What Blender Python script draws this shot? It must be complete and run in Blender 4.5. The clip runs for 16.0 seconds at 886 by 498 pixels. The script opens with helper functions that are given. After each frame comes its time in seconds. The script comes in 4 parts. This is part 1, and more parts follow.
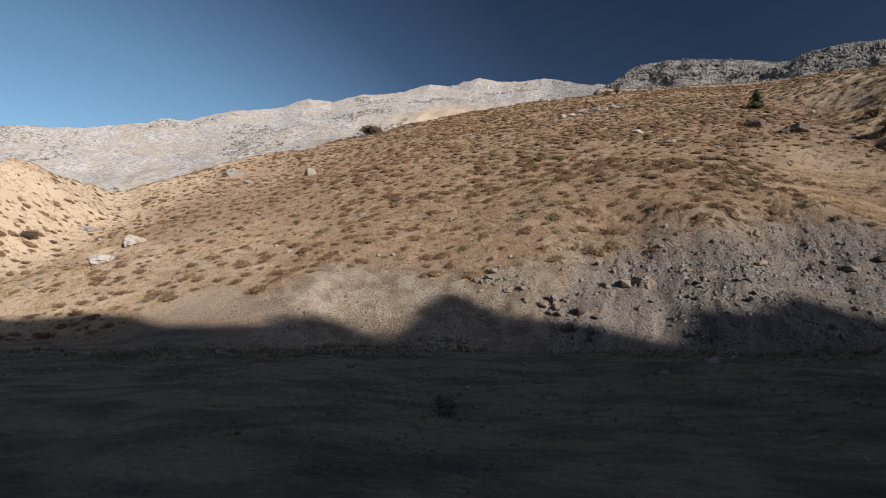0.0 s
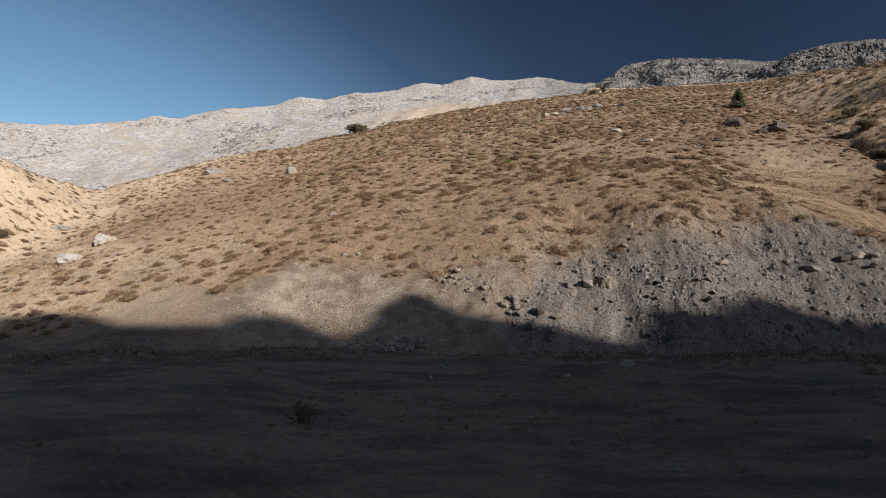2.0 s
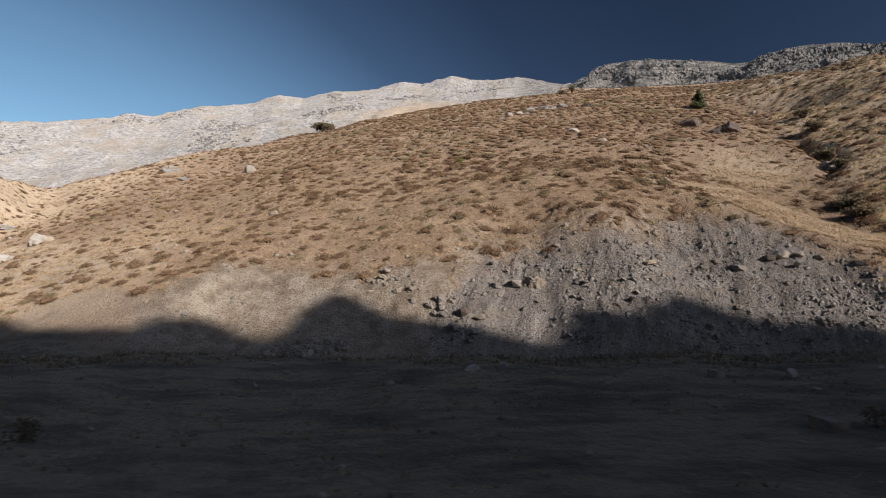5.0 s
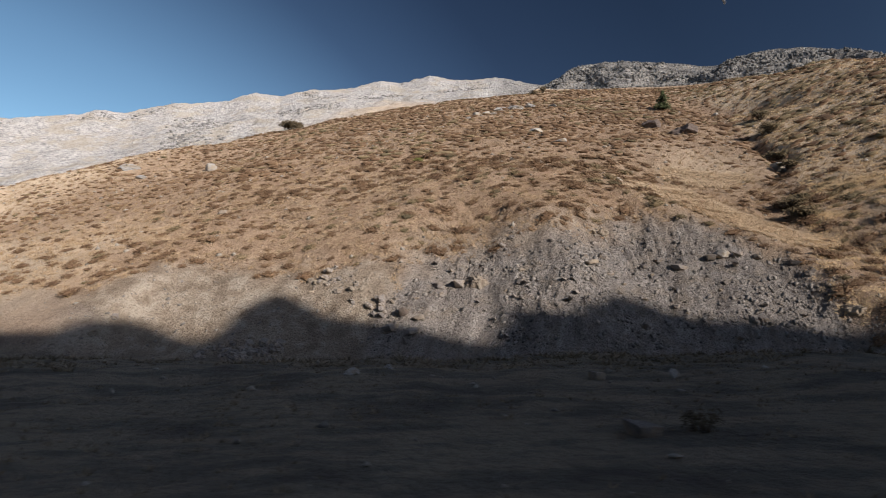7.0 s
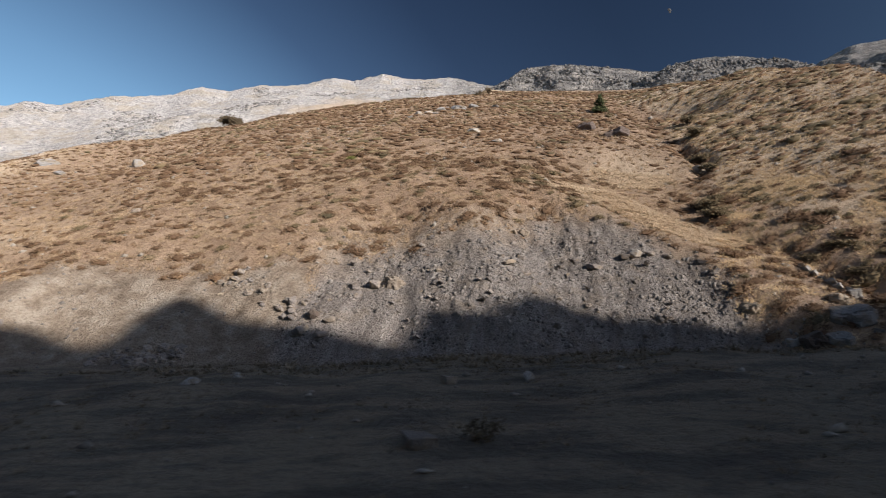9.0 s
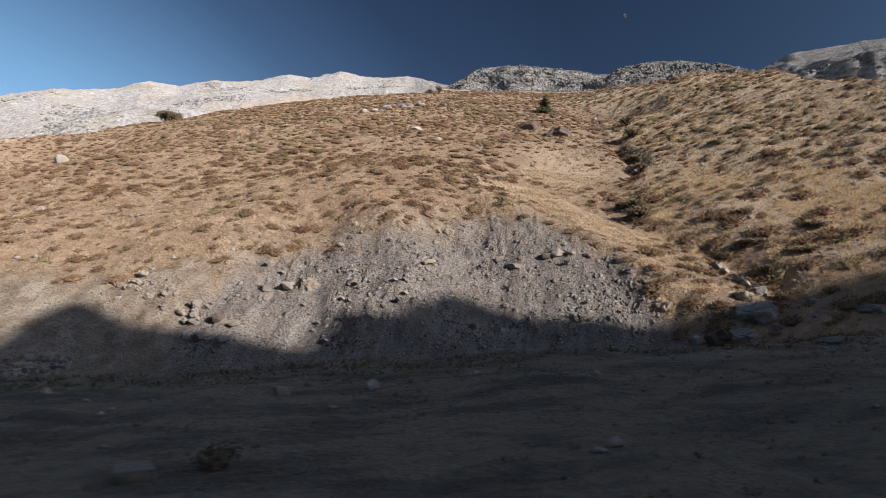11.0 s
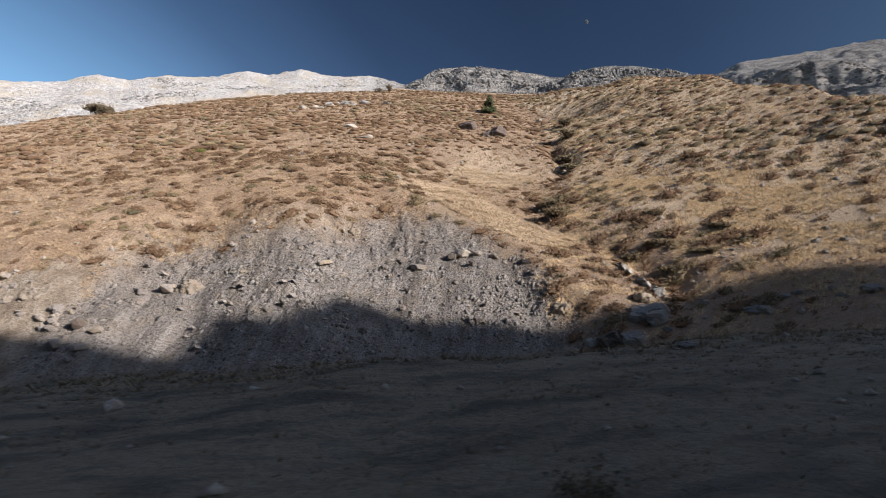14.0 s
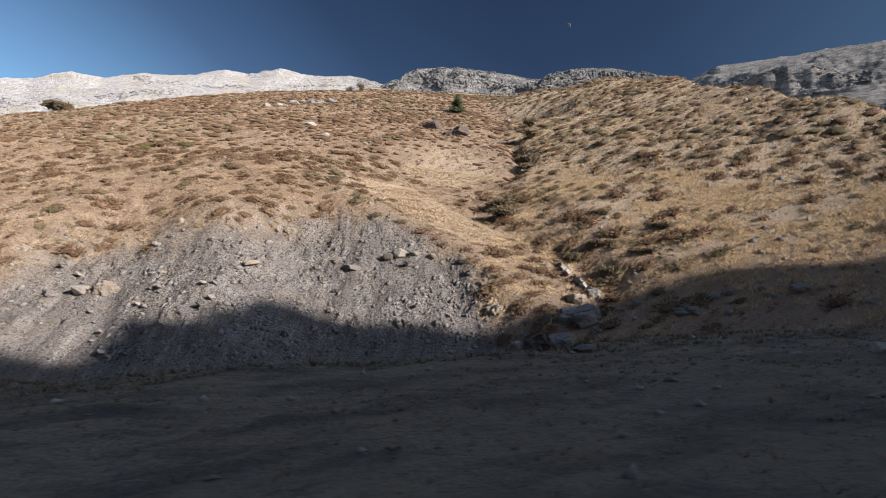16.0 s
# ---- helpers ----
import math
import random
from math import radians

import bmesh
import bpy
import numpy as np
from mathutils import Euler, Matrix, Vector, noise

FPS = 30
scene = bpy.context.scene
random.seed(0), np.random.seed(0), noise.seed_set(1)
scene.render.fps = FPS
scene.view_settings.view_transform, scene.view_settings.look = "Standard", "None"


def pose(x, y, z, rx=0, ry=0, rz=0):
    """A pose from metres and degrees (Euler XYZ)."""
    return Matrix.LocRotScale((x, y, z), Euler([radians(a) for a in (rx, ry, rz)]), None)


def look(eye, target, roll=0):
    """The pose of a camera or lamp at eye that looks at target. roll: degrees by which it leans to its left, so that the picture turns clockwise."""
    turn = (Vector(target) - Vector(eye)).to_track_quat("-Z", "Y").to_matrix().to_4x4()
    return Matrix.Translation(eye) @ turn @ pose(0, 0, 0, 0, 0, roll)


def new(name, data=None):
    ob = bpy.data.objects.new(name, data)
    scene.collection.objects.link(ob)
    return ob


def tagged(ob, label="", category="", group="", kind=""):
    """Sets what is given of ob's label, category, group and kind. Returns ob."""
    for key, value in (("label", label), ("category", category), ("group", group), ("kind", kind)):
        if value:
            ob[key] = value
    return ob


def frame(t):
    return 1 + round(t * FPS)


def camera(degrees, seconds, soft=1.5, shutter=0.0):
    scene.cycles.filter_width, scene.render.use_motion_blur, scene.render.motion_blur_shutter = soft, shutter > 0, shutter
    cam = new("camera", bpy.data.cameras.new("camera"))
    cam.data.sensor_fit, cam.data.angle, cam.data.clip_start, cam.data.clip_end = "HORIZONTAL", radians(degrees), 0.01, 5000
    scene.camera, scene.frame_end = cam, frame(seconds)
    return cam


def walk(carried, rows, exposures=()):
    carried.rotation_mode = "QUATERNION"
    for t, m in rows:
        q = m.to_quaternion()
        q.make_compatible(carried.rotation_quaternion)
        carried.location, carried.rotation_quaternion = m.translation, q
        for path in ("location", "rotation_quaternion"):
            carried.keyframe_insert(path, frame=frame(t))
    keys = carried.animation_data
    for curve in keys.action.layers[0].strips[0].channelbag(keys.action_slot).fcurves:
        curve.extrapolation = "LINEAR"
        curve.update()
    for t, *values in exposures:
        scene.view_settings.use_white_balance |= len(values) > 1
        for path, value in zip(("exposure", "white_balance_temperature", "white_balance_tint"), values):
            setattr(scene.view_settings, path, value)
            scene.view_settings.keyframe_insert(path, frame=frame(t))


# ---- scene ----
cam = camera(80.4, 16.0, soft=1.0, shutter=1.0)
PATH = [
    (0, (0.531, 0.303, 1.376), (0.414, 2.299, 1.439), -0.4),
    (0.5, (0.964, 0.349, 1.413), (0.851, 2.345, 1.475), -0.4),
    (1, (1.409, 0.458, 1.409), (1.302, 2.455, 1.471), -0.4),
    (1.5, (1.87, 0.505, 1.411), (1.767, 2.501, 1.47), -0.4),
    (2, (2.33, 0.59, 1.424), (2.232, 2.587, 1.481), -0.4),
    (2.5, (2.8, 0.685, 1.442), (2.705, 2.682, 1.499), -0.4),
    (3, (3.283, 0.746, 1.47), (3.194, 2.744, 1.527), -0.4),
    (3.5, (3.788, 0.841, 1.465), (3.709, 2.839, 1.521), -0.5),
    (4, (4.301, 0.969, 1.45), (4.24, 2.967, 1.505), -0.5),
    (6.5, (6.875, 1.365, 1.44), (6.882, 3.365, 1.494), -0.6),
    (7, (7.39, 1.461, 1.428), (7.426, 3.46, 1.481), -0.6),
    (7.5, (7.923, 1.516, 1.439), (7.993, 3.514, 1.49), -0.7),
    (8, (8.442, 1.565, 1.429), (8.554, 3.561, 1.48), -0.7),
    (8.5, (8.948, 1.633, 1.428), (9.104, 3.626, 1.478), -0.7),
    (9, (9.488, 1.717, 1.446), (9.69, 3.706, 1.495), -0.8),
    (9.5, (10.028, 1.776, 1.434), (10.277, 3.76, 1.482), -0.9),
    (10, (10.643, 1.886, 1.44), (10.931, 3.864, 1.486), -1.0),
    (12.5, (13.595, 2.282, 1.421), (14.002, 4.24, 1.466), -1.1),
    (13, (14.197, 2.373, 1.399), (14.624, 4.326, 1.444), -1.1),
    (13.5, (14.778, 2.432, 1.39), (15.227, 4.38, 1.435), -1.1),
    (14, (15.397, 2.504, 1.357), (15.87, 4.447, 1.403), -1.1),
    (14.5, (16.039, 2.536, 1.342), (16.539, 4.472, 1.388), -1.2),
    (15, (16.684, 2.595, 1.317), (17.198, 4.527, 1.364), -1.1),
    (15.5, (17.348, 2.635, 1.287), (17.869, 4.566, 1.334), -1.1),
    (16, (18.03, 2.648, 1.264), (18.561, 4.575, 1.313), -1.1),
]
walk(cam, [(t, look(eye, target, roll)) for t, eye, target, roll in PATH], exposures=[(0, 0.49, 6500, 10), (6, 0.58, 6450, 10), (10, 0.82, 6350, 10), (16, 1.06, 6200, 10)])

# ---- the lie of the land ----
# Distances and bearings are taken from the middle of the drive. Bearings in degrees, clockwise from +y.
CX, CY = 9.0, 1.5
SUN_BEARING, SUN_HEIGHT = 132.0, 24.0


def ease(a, b, v):
    u = np.clip((v - a) / (b - a), 0, 1)
    return u * u * (3 - 2 * u)


def soft_max(a, b, k):
    h = np.clip(0.5 + 0.5 * (a - b) / k, 0, 1)
    return b + (a - b) * h + k * h * (1 - h)


class Noise2:
    """Smooth value noise on a wrapped lattice, for whole arrays at once."""

    def __init__(self, seed):
        self.grid = np.random.RandomState(seed).uniform(-1, 1, (256, 256))

    def __call__(self, x, y):
        xi, yi = np.floor(x), np.floor(y)
        fx, fy = x - xi, y - yi
        fx, fy = fx * fx * (3 - 2 * fx), fy * fy * (3 - 2 * fy)
        a, b = xi.astype(int) & 255, yi.astype(int) & 255
        a1, b1 = (a + 1) & 255, (b + 1) & 255
        g = self.grid
        return (g[a, b] * (1 - fx) + g[a1, b] * fx) * (1 - fy) + (g[a, b1] * (1 - fx) + g[a1, b1] * fx) * fy


LATTICE = [Noise2(n) for n in range(11, 19)]


def fractal(x, y, size, octaves=4, first=0):
    out, amp = 0.0, 1.0
    for n in range(octaves):
        c, s = math.cos(0.7 * n + 0.3), math.sin(0.7 * n + 0.3)
        out = out + amp * LATTICE[(first + n) % 8]((c * x + s * y) / size + 7.3 * n, (c * y - s * x) / size + 3.1 * n)
        size, amp = size / 2.07, amp * 0.5
    return out


def ridged(x, y, size, octaves=4, first=0):
    out, amp = 0.0, 1.0
    for n in range(octaves):
        c, s = math.cos(0.9 * n), math.sin(0.9 * n)
        out = out + amp * (1 - 2 * np.abs(LATTICE[(first + n) % 8]((c * x + s * y) / size + 5.7 * n, (c * y - s * x) / size)))
        size, amp = size / 2.1, amp * 0.5
    return out


# skyline of the far limestone ridge (bearing, height at 450 m), the crag's top (at 195 m) and where the near hills round over
RIDGE_B = [-75, -52, -44.6, -39.6, -35.3, -32.8, -30.3, -26.4, -23.7, -21.4, -18.8, -16.3, -13.2, -9.5, -5.8, -3.6, -0.5, 3.0, 6.7, 11.2, 14, 38, 42, 44.2, 47, 53, 57, 75]
RIDGE_Z = [80, 90, 95, 100, 107, 114, 115, 126, 129, 133, 142, 140, 148, 150, 158, 156, 164, 159, 161, 153, 150, 120, 138, 144, 143, 141.5, 138.5, 116]
CRAG_B = [5, 11.3, 12.6, 13.6, 14.8, 16.5, 20, 24, 27.8, 28.6, 30.5, 33, 35.5, 37.5, 39.5, 42]
CRAG_Z = [58, 62, 65.5, 69.5, 72.3, 73, 72.5, 70, 66.5, 66.5, 68.3, 68.6, 67.4, 65, 62.5, 58]
CREST_B = [-75, -48, -41, -34, -28, -10, 12, 38, 42, 46, 50, 54, 58, 62, 75]
CREST_R = [60, 80, 90, 98, 98, 110, 116, 102, 92.5, 80.5, 71.5, 66, 60, 57, 53]


def toe(x):
    """y of the foot of the cut bank."""
    bend = (15.15 - 0.3315 * x) / 0.3203 + 3.0
    return -soft_max(-bend, -foot_line(x), 1.0)


def foot_line(x):
    return 23.6 + 0.6 * np.sin(0.31 * x + 1.0) + 0.4 * np.sin(0.77 * x) - 1.4 * ease(18, 32, x) + 1.5 * ease(3, -3, x) + 1.0 * ease(23, 15, x) + 0.5 * ease(3.5, 1, np.abs(x - 6.5))


def open_hill(x, y):
    """The hillside as it would be without the road cut."""
    main = -12.43 + 0.0337 * x + 0.4872 * y - 0.00164 * x * x + 0.00105 * x * y - 0.00065 * y * y
    main = main + 0.9 * ease(17, 5, np.hypot(x - 15, y - 35)) * ease(27, 31, y) - 0.8 * ease(12, 4, np.hypot(x - 29, y - 40))
    right = -17.35 + 0.3315 * x + 0.3203 * y - 1.2 * ease(34, 25, y)
    left = 15.9 - 0.6 * (x + 54.5) + 0.35 * np.minimum(y - 56, 0) - 0.1 * np.maximum(y - 56, 0)
    main = main - 1.7 * np.exp(-((x + 22) / 11) ** 2 - ((y - 69) / 13) ** 2) - 0.5 * ease(-5, -20, x) * ease(60, 45, y) + 2.0 * ease(-18, -42, x) * ease(55, 75, y)
    z = soft_max(main, right, 0.5)
    z = soft_max(z, left, 2.0) - 2.0 * np.exp(-((x - 52) / 5) ** 2 - ((y - 77) / 9) ** 2)
    deep = 0.12 + 0.5 * ease(33, 29, y) + 0.9 * ease(9, 3, np.abs(y - 50))
    return z - deep * np.exp(-((x - gully_x(y)) / 1.0) ** 2) * ease(22, 25, y) * ease(75, 60, y)


def gully_x(y):
    """The dry gully between the two hills."""
    return np.interp(y, [22, 25, 28, 32, 36, 45, 50, 61, 80], [32.3, 33, 32.3, 30.3, 30.6, 36.9, 39.3, 41.8, 50]) + 0.4 * np.sin(0.7 * y)


def cut(x, y):
    """How far the cut bank reaches along the road: 1 where the bank is full."""
    return ease(-15, -7, x) * ease(33, 27, x)


def near_land(x, y):
    verge = -0.15 - 0.06 * np.maximum(y, -2) - 0.33 * np.maximum(y - 15.2 + 0.5 * np.sin(0.4 * x), 0)
    verge = np.maximum(verge, -3.0 + 0.02 * np.abs(x - 5))
    t = toe(x)
    hill = open_hill(x, y)
    slope = 0.74 + 0.05 * np.sin(0.5 * x)
    bank = -2.9 + slope * (y - t)
    # beds that run steeply up the bank, with broken steps on the side away from the sun
    u, v = 0.41 * x + 0.91 * y, 0.91 * x - 0.41 * y
    q = v / 0.8 + 1.3 * fractal(0.7 * u, v, 1.3, 3, 5)
    broken = ease(0.1, 0.7, fractal(x, y, 3.4, 3, 1) + 0.5 * ease(3.2, 0.5, np.hypot(x - 14, 0.6 * (y - 28.5))) + 0.6 * ease(3, 0.5, np.hypot(x - 5, 0.8 * (y - 27.5))))
    steps = (1 - (q - np.floor(q))) * broken
    q = v / 0.42 + 1.2 * fractal(0.8 * u, v, 0.7, 2, 2)
    chips = (1 - (q - np.floor(q))) * ease(-0.2, 0.5, fractal(x, y, 1.6, 3, 7))
    full = 0.3 + 0.7 * ease(-3, 5, x)
    relief = 0.09 * ridged(x, 0.6 * y, 3.2, 2, 2) + full * (0.17 * steps + 0.08 * chips + 0.05 * ridged(0.6 * u, v, 0.9, 2, 5) + 0.07 * fractal(x, y, 0.6, 3, 3))
    chute = np.exp(-((x - 9.9 - 0.12 * (y - 26)) / 0.55) ** 2) * ease(30.5, 28.5, y)
    relief = relief * (1 - 0.8 * chute) - 0.12 * chute
    bank = bank + relief * ease(t, t + 2.0, y)
    c = cut(x, y)
    bank = bank * c + (1 - c) * np.maximum(hill, -2.9 + 0.42 * (y - t))
    z = -soft_max(-hill, -bank, 0.5)
    return soft_max(verge, z, 0.5)


def land(x, y, rough=True):
    dx, dy = x - CX, y - CY
    r = np.hypot(dx, dy) + 1e-6
    b = np.degrees(np.arctan2(dx, dy))
    front = (np.abs(b) < 85)
    rc = np.interp(b, CREST_B, CREST_R) * (1 + 0.02 * np.sin(0.9 * b))
    rn = np.minimum(r, rc)
    kx, ky = CX + dx / r * rn, CY + dy / r * rn
    z = near_land(kx, ky)
    over = r - rn
    w = ease(5, 11, b) * ease(46, 41.5, b)
    # past the crest: falls away, or climbs on to the crag
    drop = z - 0.10 * over - 0.004 * over * over * (over < 40) - (over >= 40) * (6.4 + 0.32 * (over - 40))
    foot = 62.0 - 0.26 * (b - 12.7)
    climb = z + (foot - z) * np.clip(over / (186 - rc), 0, 1)
    top = 1.4 + 1.04 * (np.interp(b, CRAG_B, CRAG_Z) - 1.4)
    jag = r + 3.5 * fractal(x, y, 10, 3, 1) if rough else r
    step = 0.25 * ease(183, 185, jag) + 0.20 * ease(187, 190, jag) + 0.20 * ease(193, 194.5, jag) + 0.2 * ease(197, 199, jag) + 0.15 * ease(199, 204, r)
    climb = climb + (top - foot) * step + 0.05 * np.maximum(r - 204, 0) - 0.45 * np.maximum(r - 240, 0)
    z = drop * (1 - w) + climb * w
    wander = b + (1.6 * fractal(x, y, 90, 3, 2) * ease(450, 380, r) if rough else 0)
    broad = sum(np.interp(wander + k, RIDGE_B, RIDGE_Z) for k in (-9, -6, -3, 0, 3, 6, 9)) / 7 - 3
    peak = broad + (np.interp(b, RIDGE_B, RIDGE_Z) - broad) * ease(395, 446, r)
    face = peak - 0.42 * (450 - r) * (r <= 450) - 0.5 * np.maximum(r - 450, 0)
    if rough:
        m = ease(115, 200, r)
        still = ease(2, 50, np.abs(r - 450))
        face = face + m * still * (1.6 * ridged(x, y, 70, 3, 1) + 1.6 * fractal(x, y, 28, 3, 6) - 1.6) + m * 0.8 * ridged(x, y, 11, 3, 4)
        bands = ease(37, 42, b) * m * still
        jr = r + 9 * fractal(x, y, 60, 3, 3) + 2 * fractal(x, y, 7, 2, 1)
        face = face + bands * (1.2 * fractal(x, y, 35, 3, 3) + 0.5 * ridged(x, y, 7, 2, 6))
        cliff = ease(42, 44.5, b) * (0.3 + 0.7 * ease(55, 50, b))
        face = face + bands * (15 * cliff * ease(316, 323, jr) - 15 * cliff * ease(260, 450, r))
        # bedding: thin ledges that dip gently across the face
        dip = 0.10 * (x - y) + 2.5 * fractal(x, y, 50, 2, 5)
        q = (face + dip) / 4.6
        ledge = 4.6 * (np.floor(q) + ease(0.5, 0.95, q - np.floor(q))) - dip
        face = face + bands * 0.8 * (ledge - face)
        crag = w * ease(180, 188, r)
        z = z + crag * (1 - 0.75 * ease(190, 200, r)) * (0.55 * ridged(x, y, 6, 4, 3) + 0.4 * fractal(x, y, 2.5, 2, 5) - 0.3)
    z = np.where(front, np.maximum(z, face), z)
    if rough:
        calm = ease(3, 12, r)
        z = z + ease(24, 34, y) * ease(300, 120, r) * (0.28 * fractal(x, y, 7, 3, 0) + 0.14 * fractal(0.6 * x, y, 1.5, 2, 3))
        z = z + calm * ease(30, 20, y) * (0.10 * fractal(x, y, 3.0, 3, 2) + 0.04 * fractal(x, y, 0.6, 2, 6))
    # behind the road the ground climbs to the shading hill
    back = ease(-4, -9, y) * (0.30 * (-4 - y))
    z = np.where(y < -4, np.minimum(-0.03 + np.minimum(back, 26), 40), z)
    return z


def ground_z(x, y):
    return float(land(np.array([float(x)]), np.array([float(y)]))[0])


# ---- sky, sun ----
world = bpy.data.worlds.new("sky")
scene.world = world
world.use_nodes = True
wn, wl = world.node_tree.nodes, world.node_tree.links
wn.clear()
w_out, w_bg = wn.new("ShaderNodeOutputWorld"), wn.new("ShaderNodeBackground")
w_sky = wn.new("ShaderNodeTexSky")
w_sky.sky_type = "NISHITA"
w_sky.sun_disc = False
w_sky.sun_elevation, w_sky.sun_rotation = radians(24.0), radians(132.0)
w_sky.altitude, w_sky.air_density, w_sky.dust_density, w_sky.ozone_density = 1800, 1.0, 0.5, 0.9
# a polarised sky: deepest blue at right angles to the sun
w_geo, w_dot = wn.new("ShaderNodeTexCoord"), wn.new("ShaderNodeVectorMath")
w_dot.operation = "DOT_PRODUCT"
sun_way = Vector((math.sin(radians(132)) * math.cos(radians(24)), math.cos(radians(132)) * math.cos(radians(24)), math.sin(radians(24))))
w_dot.inputs[1].default_value = sun_way
w_half, w_tone, w_mul = wn.new("ShaderNodeMath"), wn.new("ShaderNodeValToRGB"), wn.new("ShaderNodeMix")
w_half.operation = "MULTIPLY_ADD"
w_half.inputs[1].default_value, w_half.inputs[2].default_value = 0.5, 0.5
# whiter towards the sun
SKY_TONE = [(0.0, 0.58, 0.88, 1.04, 1.03), (0.15, 0.43, 0.86, 1.04, 1.05), (0.19, 0.335, 0.86, 1.03, 1.08), (0.245, 0.19, 0.86, 1.01, 1.16), (0.33, 0.112, 0.86, 0.99, 1.2), (0.45, 0.09, 0.86, 0.99, 1.2), (0.55, 0.1, 0.86, 0.99, 1.2), (0.68, 0.14, 0.90, 1.01, 1.1), (0.80, 0.46, 1.12, 1.0, 0.9), (1.0, 1.3, 1.22, 0.99, 0.82)]
while len(w_tone.color_ramp.elements) < len(SKY_TONE):
    w_tone.color_ramp.elements.new(0.5)
for e, (p, v, red, green, blue) in zip(w_tone.color_ramp.elements, SKY_TONE):
    e.position, e.color = p, (red * v, green * v, blue * v, 1)
w_mul.data_type, w_mul.blend_type = "RGBA", "MULTIPLY"
w_mul.inputs["Factor"].default_value = 1.0
wl.new(w_geo.outputs["Generated"], w_dot.inputs[0])
wl.new(w_dot.outputs["Value"], w_half.inputs[0])
wl.new(w_half.outputs[0], w_tone.inputs["Fac"])
wl.new(w_sky.outputs["Color"], w_mul.inputs["A"])
wl.new(w_tone.outputs["Color"], w_mul.inputs["B"])
wl.new(w_mul.outputs["Result"], w_bg.inputs["Color"])
w_bg.inputs["Strength"].default_value = 0.15
wl.new(w_bg.outputs["Background"], w_out.inputs["Surface"])

sun = new("sun", bpy.data.lights.new("sun", "SUN"))
sun.data.energy, sun.data.angle, sun.data.color = 3.6, radians(0.53), (1.0, 0.905, 0.82)
sun.matrix_world = look(sun_way * 100, (0, 0, 0))


# ---- materials ----
def material(name, rough=0.9):
    m = bpy.data.materials.new(name)
    m.use_nodes = True
    b = m.node_tree.nodes["Principled BSDF"]
    b.inputs["Roughness"].default_value = rough
    b.inputs["Specular IOR Level"].default_value = 0.15
    b.inputs["Diffuse Roughness"].default_value = 0.6
    return m, m.node_tree.nodes, m.node_tree.links, b


def noise_node(n, l, scale, detail=4.0, rough=0.6, coord=None, stretch=None):
    t = n.new("ShaderNodeTexNoise")
    t.inputs["Scale"].default_value, t.inputs["Detail"].default_value, t.inputs["Roughness"].default_value = scale, detail, rough
    if coord is not None:
        if stretch is not None:
            mp = n.new("ShaderNodeMapping")
            mp.inputs["Scale"].default_value = stretch
            l.new(coord, mp.inputs["Vector"])
            coord = mp.outputs["Vector"]
        l.new(coord, t.inputs["Vector"])
    return t.outputs["Fac"]


def ramp(n, l, fac, stops):
    r = n.new("ShaderNodeValToRGB")
    while len(r.color_ramp.elements) < len(stops):
        r.color_ramp.elements.new(0.5)
    for e, (p, c) in zip(r.color_ramp.elements, stops):
        e.position, e.color = p, (*c, 1) if len(c) == 3 else c
    l.new(fac, r.inputs["Fac"])
    return r.outputs["Color"]


def blend(n, l, fac, a, b, mode="MIX"):
    x = n.new("ShaderNodeMix")
    x.data_type, x.blend_type = "RGBA", mode
    for socket, v in (("Factor", fac), ("A", a), ("B", b)):
        if isinstance(v, (float, int)):
            x.inputs[socket].default_value = v
        elif isinstance(v, tuple):
            x.inputs[socket].default_value = (*v, 1)
        else:
            l.new(v, x.inputs[socket])
    return x.outputs["Result"]


def maths(n, l, op, a, b=0.0, clamp=False):
    x = n.new("ShaderNodeMath")
    x.operation, x.use_clamp = op, clamp
    for k, v in enumerate((a, b)):
        if isinstance(v, (float, int)):
            x.inputs[k].default_value = v
        else:
            l.new(v, x.inputs[k])
    return x.outputs[0]


def bump(n, l, b, height, strength, distance):
    x = n.new("ShaderNodeBump")
    x.inputs["Strength"].default_value, x.inputs["Distance"].default_value = strength, distance
    l.new(height, x.inputs["Height"])
    l.new(x.outputs["Normal"], b.inputs["Normal"])


def attribute(n, name):
    a = n.new("ShaderNodeAttribute")
    a.attribute_name = name
    return a


